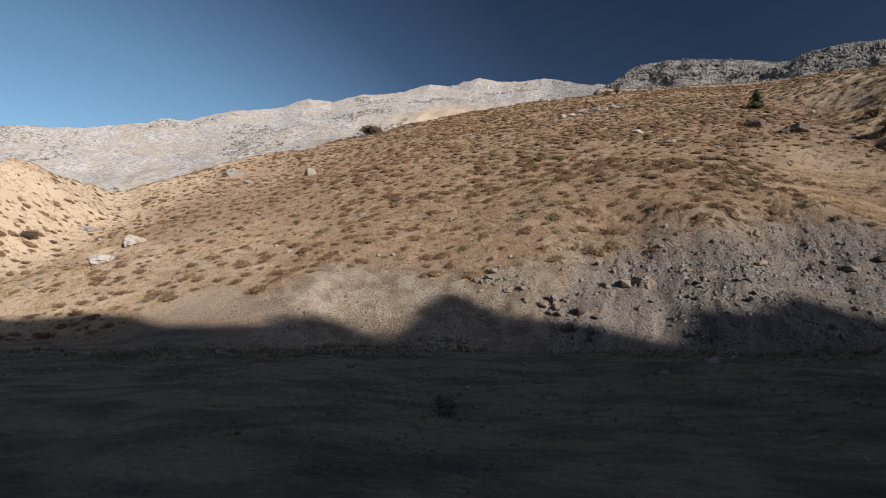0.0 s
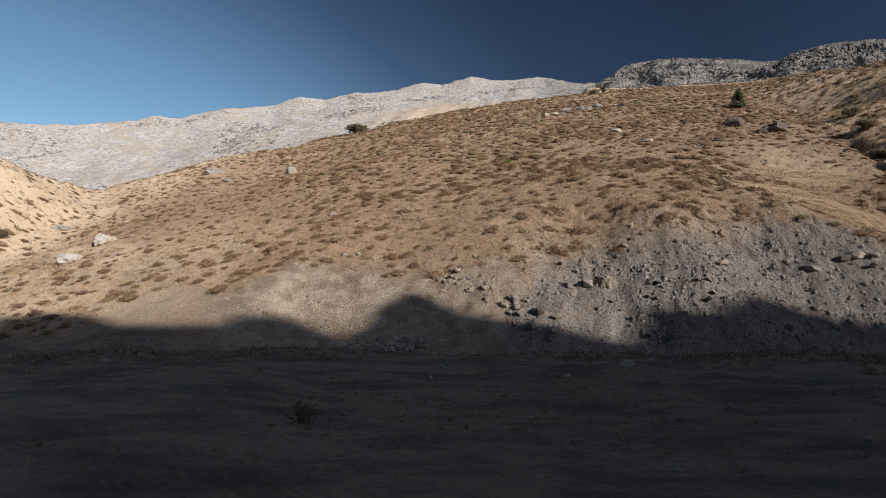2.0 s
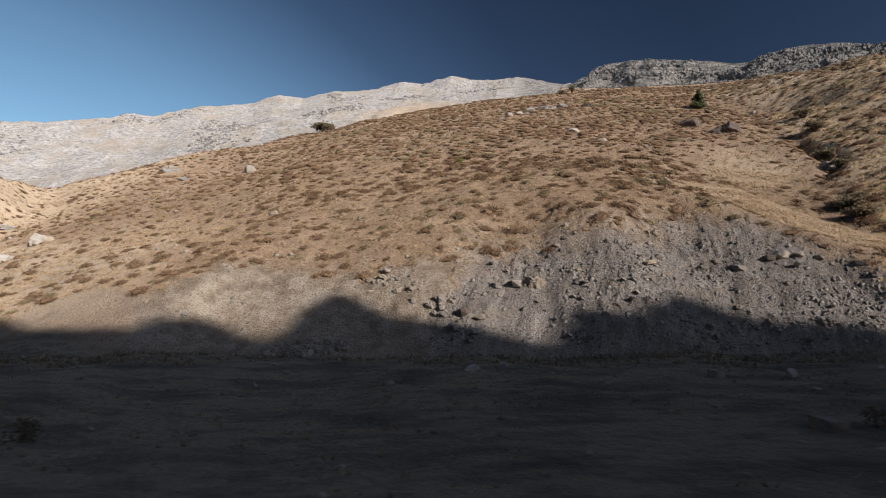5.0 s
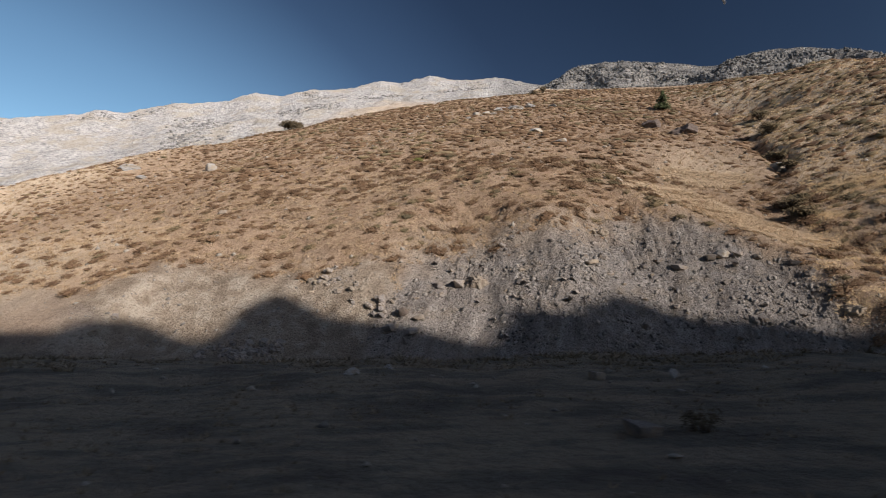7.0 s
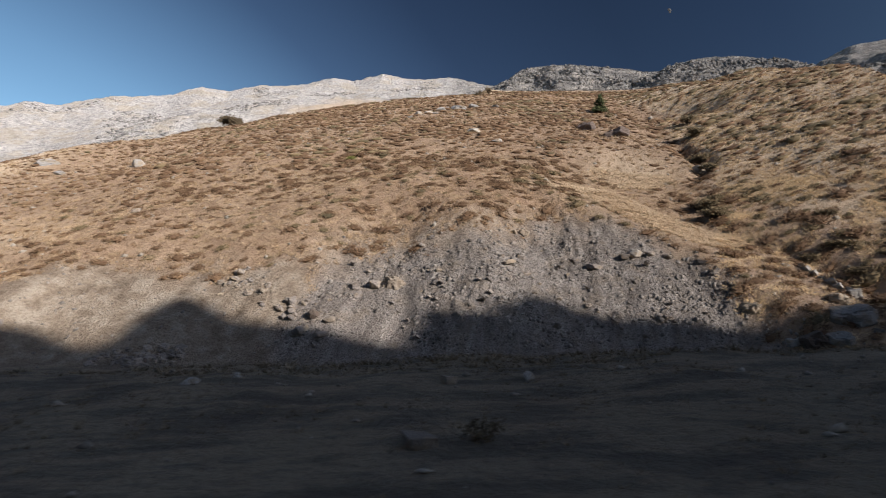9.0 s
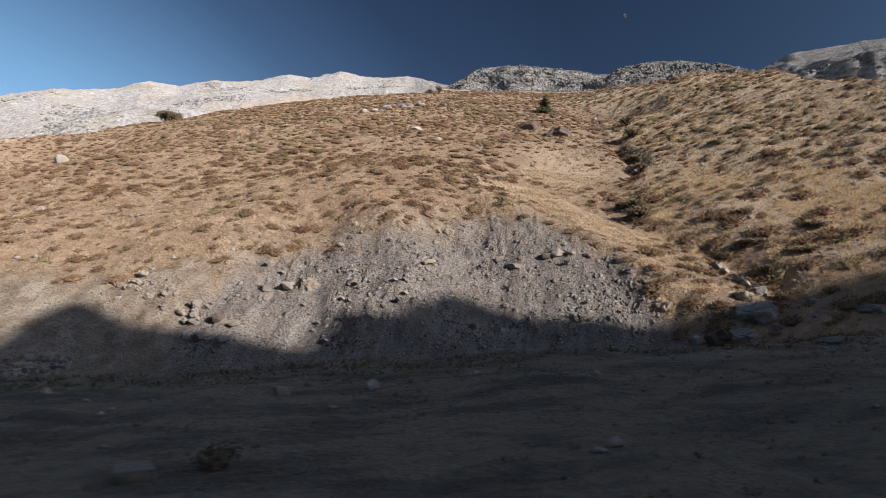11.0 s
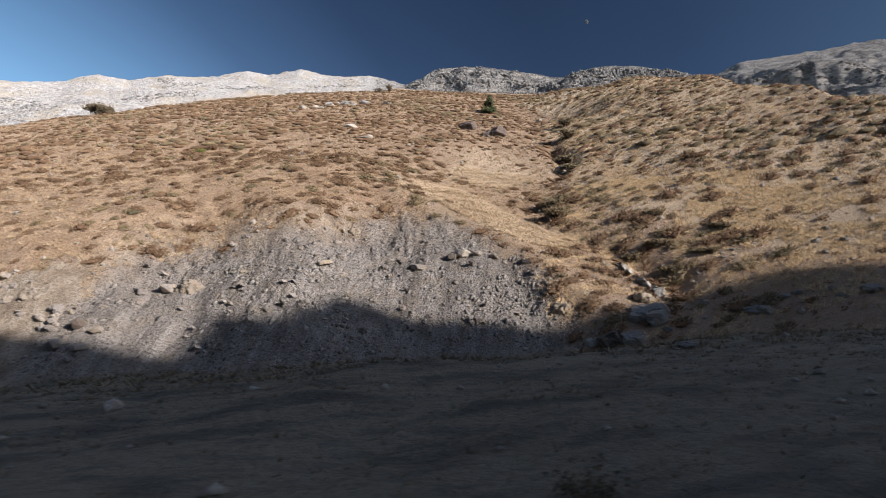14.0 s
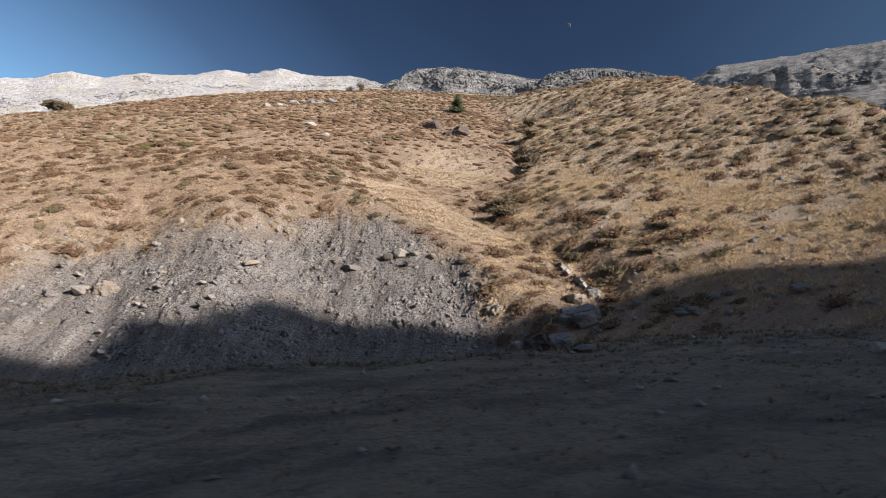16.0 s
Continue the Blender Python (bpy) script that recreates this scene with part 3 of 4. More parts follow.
# ---- tussocks and grass ----
def clump_template(rs, lobes=3, twigs=46):
    """A ragged low shrub: a flat core under many small sprays of dry twigs and leaves."""
    v, f = [], []
    centres = [(rs.uniform(-0.3, 0.3), rs.uniform(-0.18, 0.18), rs.uniform(0.2, 0.32)) for _ in range(lobes)]
    for cx, cy, rad in centres:
        n, seg = len(v), 6
        for s in range(seg):
            d = 0.75 * rad * rs.uniform(0.6, 1.3)
            v.append((cx + d * math.cos(s * math.pi / 3), cy + d * math.sin(s * math.pi / 3), -0.04))
        v.append((cx, cy, 0.13))
        f += [(n + s, n + (s + 1) % seg, n + seg) for s in range(seg)]
    for _ in range(twigs):
        cx, cy, rad = centres[rs.randint(lobes)]
        a, k = rs.uniform(0, 6.283), rad * math.sqrt(rs.uniform(0, 1.25))
        c = np.array((cx + k * math.cos(a), cy + k * math.sin(a), 0.19 * max(0.05, 1 - (k / rad) ** 2 * 0.75) * rs.uniform(0.5, 1.1)))
        d = np.array((math.cos(a) * rs.uniform(0.2, 1), math.sin(a) * rs.uniform(0.2, 1), rs.uniform(-0.1, 0.9)))
        d = d / np.linalg.norm(d)
        side = np.cross(d, rs.normal(size=3))
        side = side / np.linalg.norm(side) * rs.uniform(0.025, 0.06)
        n = len(v)
        v += [tuple(c - side), tuple(c + side), tuple(c + d * rs.uniform(0.08, 0.2))]
        f.append((n, n + 1, n + 2))
    return np.array(v), np.array(f)


def cushion_template(rs, twigs=40, core=0.5):
    """A rounded cushion shrub, steep at its rim, with short twigs and blades standing out of it."""
    v, f = [], []
    seg = 8
    rim = [core * rs.uniform(0.45, 1.05) for _ in range(seg)]
    profile = ((-0.16, 0.5), (0.03, 0.58), (0.15, 1.0), (0.26, 0.84), (0.33, 0.45))
    for z, k in profile:
        for s in range(seg):
            a = 2 * math.pi * (s + rs.uniform(-0.25, 0.25)) / seg
            d = rim[s] * k * rs.uniform(0.82, 1.15)
            v.append((d * math.cos(a), d * math.sin(a), z * rs.uniform(0.8, 1.2)))
    v.append((0, 0, 0.35))
    top = len(profile) - 1
    for ring in range(top):
        for s in range(seg):
            p, q = ring * seg + s, ring * seg + (s + 1) % seg
            f += [(p, q, q + seg), (p, q + seg, p + seg)]
    f += [(top * seg + s, top * seg + (s + 1) % seg, len(v) - 1) for s in range(seg)]
    for _ in range(twigs):
        a, k = rs.uniform(0, 6.283), math.sqrt(rs.uniform(0, 1))
        c = np.array((0.46 * k * math.cos(a), 0.46 * k * math.sin(a), 0.33 * math.sqrt(max(0.02, 1 - k ** 3))))
        d = np.array((math.cos(a) * k * rs.uniform(0.3, 1), math.sin(a) * k * rs.uniform(0.3, 1), rs.uniform(-0.15, 0.9)))
        d = d / np.linalg.norm(d)
        side = np.cross(d, rs.normal(size=3))
        side = side / np.linalg.norm(side) * rs.uniform(0.02, 0.05)
        n = len(v)
        v += [tuple(c - side), tuple(c + side), tuple(c + d * rs.uniform(0.1, 0.28))]
        f.append((n, n + 1, n + 2))
    return np.array(v), np.array(f)


def grass_template(rs, blades=9, thin=1.0):
    v, f = [], []
    for _ in range(blades):
        a, rad = rs.uniform(0, 6.283), 0.22 * math.sqrt(rs.uniform(0, 1))
        b = a + rs.uniform(-0.9, 0.9)
        x, y, w = rad * math.cos(a), rad * math.sin(a), thin * rs.uniform(0.022, 0.05)
        reach, h, n = rs.uniform(0.12, 0.40), rs.uniform(0.25, 0.55), len(v)
        v += [(x - w * math.sin(b), y + w * math.cos(b), -0.05), (x + w * math.sin(b), y - w * math.cos(b), -0.05), (x + reach * math.cos(b), y + reach * math.sin(b), h)]
        f.append((n, n + 1, n + 2))
    return np.array(v), np.array(f)


def scatter(name, templates, x, y, size, height, mat, label, category, wide=1.25, spin=3.1416):
    """One joined mesh of many clumps that stand on the ground."""
    rs = np.random.RandomState(len(x))
    z = land(x, y) + 0.02
    vs, fs, base = [], [], 0
    which = rs.randint(0, len(templates), len(x))
    for k, (tv, tf) in enumerate(templates):
        idx = np.nonzero(which == k)[0]
        if not len(idx):
            continue
        a = rs.uniform(-spin, spin, len(idx))
        c, s = np.cos(a)[:, None], np.sin(a)[:, None]
        sz = size[idx][:, None]
        vx = x[idx][:, None] + wide * sz * (c * tv[:, 0] - s * tv[:, 1])
        vy = y[idx][:, None] + sz * (s * tv[:, 0] + c * tv[:, 1]) * rs.uniform(0.7, 0.95, len(idx))[:, None]
        vz = z[idx][:, None] + (sz * height[idx][:, None]) * tv[:, 2]
        # follow the slope
        vz = vz + land(vx.ravel(), vy.ravel(), False).reshape(vx.shape) - land(x[idx], y[idx], False)[:, None]
        vs.append(np.stack([vx, vy, vz], 2).reshape(-1, 3))
        fs.append((tf[None] + base + (np.arange(len(idx)) * len(tv))[:, None, None]).reshape(-1, 3))
        base += len(idx) * len(tv)
    ob = new(name, mesh_of(name, np.concatenate(vs), np.concatenate(fs), [mat]))
    return tagged(ob, label, category, kind="stuff")


def spots(count, r0, r1, b0, b1, seed, power=1.0):
    """Places over a sector, denser near by for power above 1."""
    rs = np.random.RandomState(seed)
    r = np.sqrt(r0 * r0 + (r1 * r1 - r0 * r0) * rs.uniform(0, 1, count) ** power)
    b = np.radians(rs.uniform(b0, b1, count))
    return CX + r * np.sin(b), CY + r * np.cos(b), r, np.degrees(b), rs


TRS = np.random.RandomState(5)
CLUMPS = [clump_template(TRS, 2 + k % 3) for k in range(14)]
CUSHIONS = [cushion_template(TRS, 12) for k in range(12)]
SHAGGY_CUSHIONS = [cushion_template(TRS, 110, 0.4) for k in range(10)]
SMALL_CLUMPS = [clump_template(TRS, 1, 18) for k in range(10)]
GRASSES = [grass_template(TRS) for _ in range(10)]
FINE_GRASSES = [grass_template(TRS, 17, 0.42) for _ in range(10)]


def hill_mask(x, y, r, b, rs):
    shale, lime, tan, verge, bare, red = zones(x, y, r, b)
    return (np.maximum(shale, bare * (bare > 0.76)) < 0.3 + 0.5 * (fractal(x, y, 9, 2, 5) + 0.5 * rs.uniform(-1, 1, len(x)) > 0.85)) & (lime < 0.5) & (verge < 0.3), tan, shale


def lattice(dx, dy, seed, far=158):
    """Places over the hillside, evenly spread but jittered."""
    rs = np.random.RandomState(seed)
    gx, gy = np.meshgrid(np.arange(-82, 108, dx), np.arange(18, 150, dy))
    gx = gx + 0.5 * dx * (np.arange(gx.shape[0]) % 2)[:, None]
    x = (gx + rs.uniform(-0.48, 0.48, gx.shape) * dx).ravel()
    y = (gy + rs.uniform(-0.48, 0.48, gx.shape) * dy).ravel()
    r, b = np.hypot(x - CX, y - CY), np.degrees(np.arctan2(x - CX, y - CY))
    m = (r > 22) & (r < np.minimum(far, np.interp(b, CREST_B, CREST_R) + 10 + 40 * ease(5, 11, b) * ease(46, 41, b))) & (b > -58) & (b < 66)
    return x[m], y[m], r[m], b[m], rs


def beyond_gully(x, y):
    return (open_hill(x, y) - (-12.43 + 0.0337 * x + 0.4872 * y - 0.00164 * x * x + 0.00105 * x * y - 0.00065 * y * y) > 0.3) & (x > 20)


x, y, r, b, rs = lattice(1.08, 0.85, 21)
ok, tan, shale = hill_mask(x, y, r, b, rs)
patch = fractal(x, y, 6.0, 3, 4)
on_right = beyond_gully(x, y)
left = ease(-8, -18, x)
chance = 0.86 + 0.28 * patch - 0.4 * on_right * ease(27, 23, y) - (1.05 - 0.8 * on_right - 0.65 * left) * tan - 0.1 * left - 0.12 * on_right
keep = ok & (rs.uniform(0, 1, len(x)) < chance)
size = (0.38 + 0.58 * rs.uniform(0, 1, len(x)) ** 1.8) * (1 - 0.2 * left) * (1 + 0.2 * on_right) * (1 + 0.25 * patch)
height = rs.uniform(0.55, 1.0, len(x))
dark = rs.uniform(0, 1, len(x)) < np.where(on_right, 0.15 + 0.5 * ease(0.0, 0.5, patch + 0.5 * ease(60, 45, x) * ease(28, 44, y)), 0.08 + 0.4 * ease(0.3, 0.7, fractal(x, y, 11, 2, 5)))
near = r < 50
m = keep & ~dark & near
scatter("shaggy_tussocks", SHAGGY_CUSHIONS, x[m], y[m], 0.9 * size[m], height[m], CUSHION, "shaggy brown dried cushion shrubs above the cut bank", "shrub", 1.5, 0.6)
m = keep & ~dark & ~near
scatter("dry_tussocks", CUSHIONS, x[m], y[m], size[m], height[m], CUSHION, "brown dried cushion shrubs dotted over the hillside", "shrub", 1.6, 0.4)
m = keep & dark & near
scatter("shaggy_green_shrubs", SHAGGY_CUSHIONS, x[m], y[m], 0.85 * size[m], height[m], DARK_CUSHION, "ragged grey-green thorny shrubs beside the gully", "shrub", 1.4, 0.8)
m = keep & dark & ~near
scatter("tussock_grass", GRASSES, *[np.concatenate([v + 0.22 * size[keep] * rs.normal(size=keep.sum()) for _ in range(2)]) for v in (x[keep], y[keep])], np.tile(0.7 * size[keep], 2), rs.uniform(0.45, 0.8, 2 * keep.sum()), STRAW, "dry brown grass growing through the cushion shrubs", "grass", 1.2)
scatter("grey_green_shrubs", CUSHIONS + CLUMPS[:3], x[m], y[m], 1.1 * size[m], height[m], DARK_CUSHION, "low dark grey-green thorny shrubs over the hillside", "shrub", 1.5, 0.6)
x, y, r, b, rs = lattice(0.75, 0.7, 29, 95)
ok, tan, shale = hill_mask(x, y, r, b, rs)
keep = ok & (rs.uniform(0, 1, len(x)) < 0.42 + 0.3 * ease(60, 45, r) - 0.3 * tan)
scatter("small_tussocks", SMALL_CLUMPS, x[keep], y[keep], rs.uniform(0.2, 0.5, keep.sum()), rs.uniform(0.6, 1.1, keep.sum()), CUSHION, "small reddish-brown tufts between the larger shrubs", "shrub", 1.3)
x, y, r, b, rs = spots(26000, 26, 50, 18, 42, 28)
_, _, tan, _, _, _ = zones(x, y, r, b)
keep = (tan > 0.35) & (x < gully_x(y) + 0.8)
scatter("straw_tongue", FINE_GRASSES, x[keep], y[keep], rs.uniform(0.4, 0.75, keep.sum()), rs.uniform(0.35, 0.7, keep.sum()), PALE_STRAW, "pale straw-coloured grass beside the gully", "grass")
x, y, r, b, rs = spots(26000, 22, 100, 28, 66, 41, 1.3)
ok, tan, _ = hill_mask(x, y, r, b, rs)
_, _, _, _, _, red = zones(x, y, r, b)
keep = ok & (tan > 0.4) & (x > gully_x(y)) & (red < 0.3) & (r > 44)
scatter("straw_slope", GRASSES, x[keep], y[keep], rs.uniform(0.3, 0.6, keep.sum()), rs.uniform(0.3, 0.7, keep.sum()), GOLD_STRAW, "golden dry grass on the slope beyond the gully", "grass", 1.3)
x, y, r, b, rs = spots(13000, 22, 46, 34, 66, 42)
ok, tan, _ = hill_mask(x, y, r, b, rs)
_, _, _, _, _, red = zones(x, y, r, b)
keep = ok & ((x > gully_x(y) - 1) | (x > 25.5) & (y < 31)) & (rs.uniform(0, 1, len(x)) > 0.6 * red) & (fractal(x, 2 * y, 2.5, 3, 5) + rs.uniform(-0.4, 0.4, len(x)) > -0.35)
scatter("near_straw", FINE_GRASSES, x[keep], y[keep], rs.uniform(0.4, 0.8, keep.sum()), rs.uniform(0.3, 0.7, keep.sum()), GOLD_STRAW, "soft golden grass on the foot of the slope", "grass", 1.5)
x, y, r, b, rs = spots(50000, 24, 118, -58, 66, 22, 1.3)
ok, tan, shale = hill_mask(x, y, r, b, rs)
keep = ok & (rs.uniform(0, 1, len(x)) < 0.55 + 0.6 * tan)
for name, kinds, m in (("dry_grass", GRASSES, keep & (r > 44)), ("fine_dry_grass", FINE_GRASSES, keep & (r <= 44))):
    scatter(name, kinds, x[m], y[m], rs.uniform(0.3, 0.72, m.sum()), rs.uniform(0.4, 0.85, m.sum()), STRAW, "tan dry grass between the shrubs", "grass", 1.3)
x, y, r, b, rs = spots(15000, 24, 50, -50, 40, 43)
ok, tan, shale = hill_mask(x, y, r, b, rs)
keep = ok & (fractal(x, y, 1.8, 3, 6) + rs.uniform(-0.5, 0.5, len(x)) > -0.1)
scatter("pale_tufts", FINE_GRASSES, x[keep], y[keep], rs.uniform(0.25, 0.6, keep.sum()), rs.uniform(0.4, 0.9, keep.sum()), TUFT, "pale dry tufts of grass above the cut bank", "grass", 1.4)
x, y, r, b, rs = spots(30000, 2.5, 34, -72, 78, 23, 1.0)
keep = (y < toe(x) - 0.5) & (y > 2.8) & (fractal(0.5 * x, y, 2.5, 3, 3) + rs.uniform(-0.4, 0.4, len(x)) > 0.15 - 0.7 * ease(2.5, 0.8, np.abs(y - 15.6)) - 0.35 * ease(17, 22, x))
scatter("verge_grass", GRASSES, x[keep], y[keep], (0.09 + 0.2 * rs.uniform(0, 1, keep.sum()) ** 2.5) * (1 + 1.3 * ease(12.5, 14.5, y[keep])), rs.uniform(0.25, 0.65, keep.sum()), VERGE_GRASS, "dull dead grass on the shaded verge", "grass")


# ---- stones ----
def rock_mesh(name, seed, mat, flat=0.6, points=11, boxy=True):
    """An angular rock about one metre across: the hull of scattered points, with worn edges."""
    rs = random.Random(seed)
    bm = bmesh.new()
    lean = rs.uniform(-0.25, 0.25)
    if boxy:
        for x in (-1, 1):
            for y in (-1, 1):
                for z in (-1, 1):
                    k = [rs.uniform(0.5, 1.1) for _ in range(3)]
                    bm.verts.new((0.5 * x * k[0] + lean * z * 0.4, 0.4 * y * k[1], 0.42 * flat * z * k[2]))
    for k in range(points - 8 if boxy else 2 * points):
        d = Vector((rs.gauss(0, 1), rs.gauss(0, 1), rs.gauss(0, 1))).normalized() * rs.uniform(0.42, 0.6)
        bm.verts.new((1.15 * d.x, 0.9 * d.y, flat * 1.1 * d.z))
    hull = bmesh.ops.convex_hull(bm, input=bm.verts)
    bmesh.ops.delete(bm, geom=[v for v in bm.verts if not v.link_faces], context="VERTS")
    bmesh.ops.bevel(bm, geom=list(bm.edges), offset=0.022, segments=1, affect="EDGES")
    bmesh.ops.triangulate(bm, faces=bm.faces)
    bmesh.ops.subdivide_edges(bm, edges=[e for e in bm.edges if e.calc_length() > 0.25], cuts=1)
    for v in bm.verts:
        v.co += 0.03 * noise.noise_vector(v.co * 4.0 + Vector((seed, 0, 0)))
    me = bpy.data.meshes.new(name)
    bm.to_mesh(me)
    bm.free()
    me.materials.append(mat)
    return me


def set_rock(name, me, x, y, size, label, category="rock", group="", turn=0.0, lean=(0.0, 0.0), sink=0.12, tall=1.0):
    ob = new(name, me)
    ob.matrix_basis = Matrix.LocRotScale((x, y, ground_z(x, y) + size * (0.26 * tall - sink)), Euler((lean[0], lean[1], turn)), (size, size, size * tall))
    return tagged(ob, label, category, group)


SHALE_ROCKS = [rock_mesh("shale_rock", 40 + k, SHALE, 0.5 + 0.05 * k) for k in range(6)]
LIME_ROCKS = [rock_mesh("limestone_rock", 60 + k, LIME, 0.55 + 0.05 * k, boxy=False) for k in range(6)]
OCHRE_ROCKS = [rock_mesh("ochre_rock", 80 + k, OCHRE, 0.6, boxy=False) for k in range(3)]
BROWN_ROCKS = [rock_mesh("brown_rock", 90 + k, BROWN_ROCK, 0.6, boxy=False) for k in range(3)]

# single boulders: kind, x, y, size, how tall, turn
BOULDER_KINDS = {
    "lime": (LIME_ROCKS, "pale grey limestone rock half sunk in the dry hillside"),
    "ochre": (OCHRE_ROCKS, "ochre sandstone block sticking out of the bank"),
    "shale": (SHALE_ROCKS, "dark grey shale rock with broken faces"),
    "brown": (BROWN_ROCKS, "dark brown weathered boulder"),
}
BOULDERS = [
    ("lime", -21.7, 70.5, 1.5, 1.0, 0.4), ("lime", -30.6, 41.6, 0.9, 0.8, 2.0),
    ("lime", -29.0, 67.5, 1.4, 0.8, 1.3), ("shale", -8.0, 40.0, 0.6, 1.0, 0.2), ("lime", 15.6, 80.4, 1.3, 0.8, 0.7),
    ("lime", 14.0, 79.0, 1.2, 0.8, 0.4), ("lime", 17.6, 82.5, 1.7, 0.7, 1.4), ("lime", 12.6, 77.0, 0.9, 0.8, 2.4), ("lime", 18.9, 85.5, 1.5, 0.6, 0.9), ("lime", 26.4, 83.0, 1.3, 0.7, 1.9), ("lime", 16.4, 78.2, 0.8, 0.9, 0.1), ("lime", 19.4, 61.5, 1.6, 0.8, 0.8),
    ("lime", 20.4, 54.6, 1.6, 0.75, 2.2), 
    ("lime", 50.5, 80.0, 1.0, 0.8, 0.5), ("shale", 8.7, 29.3, 0.7, 1.2, 1.4),
    ("brown", 5.9, 27.1, 0.55, 1.3, 0.4), ("ochre", 6.6, 26.8, 0.6, 0.9, 1.9), ("shale", 5.3, 26.5, 0.9, 0.8, 0.9), ("shale", 6.3, 26.1, 0.8, 0.7, 2.2),
    ("lime", 5.7, 12.1, 0.36, 0.7, 0.3), ("lime", 6.4, 12.6, 0.25, 0.8, 1.3), ("lime", 23.2, 29.9, 0.9, 1.1, 0.2), ("shale", 22.6, 29.9, 0.6, 1.1, 1.2), ("shale", 23.9, 29.6, 0.5, 1.0, 0.7), ("ochre", 24.7, 29.3, 0.55, 0.9, 1.7), ("shale", 26.2, 28.4, 0.5, 0.9, 2.6),
    ("shale", 20.6, 29.6, 0.9, 0.6, 0.5), ("ochre", 15.8, 29.3, 0.8, 0.6, 0.2), ("shale", 10.6, 11.8, 0.32, 1.2, 0.4),
    ("lime", 12.2, 12.0, 0.26, 1.4, 0.9), ("shale", 9.8, 7.5, 0.42, 0.9, 0.2), 
    ("lime", 27.9, 11.2, 0.28, 0.8, 0.2),
    ("lime", 29.8, 10.9, 0.42, 1.2, 0.5), ("lime", 26.6, 17.0, 0.42, 0.9, 0.7),
    ("lime", 38.3, 17.0, 0.5, 0.9, 2.4), ("lime", 38.2, 18.4, 0.35, 0.8, 0.3), ("lime", 37.4, 46.4, 1.4, 0.9, 0.2), ("lime", 29.4, 31.4, 0.45, 0.8, 0.9),
]
for kind, x, y, size, tall, turn in BOULDERS:
    pool, label = BOULDER_KINDS[kind]
    set_rock("boulder" if size > 0.9 else "rock", pool[int(abs(x * 7 + y * 3)) % len(pool)], x, y, size, label, "rock", turn=turn, tall=tall, lean=(0.12 * math.sin(x), 0.15 * math.sin(2 * x + y)))


# ---- broken outcrops: one body of slabs that cross each other at many angles ----
def outcrop_mesh(name, seed, mat, slabs=7, thin=0.5, fine=4):
    rs = random.Random(seed)
    boxes = []
    for k in range(slabs):
        half = (rs.uniform(0.28, 0.55), rs.uniform(0.2, 0.4), rs.uniform(0.14, 0.34) * thin * 2)
        back = Euler((rs.uniform(-0.5, 0.5), rs.uniform(-0.5, 0.5), rs.uniform(-1.5, 1.5))).to_matrix()
        boxes.append((half, back, [rs.uniform(-0.55, 0.55) * h for h in half]))
    bm = bmesh.new()
    bmesh.ops.create_icosphere(bm, subdivisions=fine, radius=1.0)
    for v in bm.verts:
        d = v.co.normalized()
        reach = 0.0
        for half, back, shift in boxes:
            q = back @ d
            reach = max(reach, min((h - s if c > 0 else h + s) / max(abs(c), 1e-4) for h, c, s in zip(half, q, shift)))
        v.co = d * min(reach, 0.8)
        v.co += 0.045 * noise.noise_vector(v.co * 6.0 + Vector((seed, 0, 0))) + 0.02 * noise.noise_vector(v.co * 15.0)
    me = bpy.data.meshes.new(name)
    bm.to_mesh(me)
    bm.free()
    me.materials.append(mat)
    return me


# kind, x, y, size, height, turn
OUTCROPS = [
    ("grey", 29.5, 22.8, 1.55, 0.75, 0.5), ("pale", 26.9, 23.0, 0.8, 0.9, 2.1), ("ochre", 26.6, 25.0, 0.9, 0.8, 0.9), ("brown", 27.6, 22.5, 1.3, 0.8, 0.2), ("grey", 28.2, 22.0, 0.9, 0.8, 1.0),
    ("ochre", 9.6, 29.2, 1.25, 1.0, 0.5), ("pale", 31.3, 24.5, 0.85, 1.1, 0.7), ("ochre", 30.4, 24.3, 1.2, 0.7, 2.4),
    ("grey", 33.3, 20.8, 1.0, 0.6, 0.4), ("grey", 25.2, 14.9, 0.6, 0.5, 0.3), ("grey", 29.6, 21.6, 0.4, 0.8, 1.0), ("pale", 34.7, 20.7, 0.35, 1.1, 0.9),
    ("pale", 32.2, 22.5, 0.4, 0.8, 2.0), ("grey", 35.2, 20.6, 0.5, 0.7, 1.4), ("grey", 36.3, 20.0, 0.35, 0.9, 0.1), ("grey", 36.2, 19.4, 0.4, 0.6, 2.9), ("grey", 37.3, 19.1, 0.65, 0.6, 1.1),
    ("dark", 33.6, 64.2, 2.2, 0.8, 0.3), ("dark", 35.4, 59.6, 3.0, 0.6, 0.1),
    ("lime", -28.2, 39.8, 1.9, 0.55, 1.0), ("lime", -33.5, 72.0, 3.2, 0.45, 0.1), ("lime", -28.6, 44.0, 1.7, 0.8, 0.6), ("lime", 20.7, 84.1, 2.4, 0.5, 0.1),
    ("lime", 23.5, 86.0, 1.6, 0.6, 1.1), ("lime", -39.0, 52.0, 2.0, 0.45, 0.2),
]
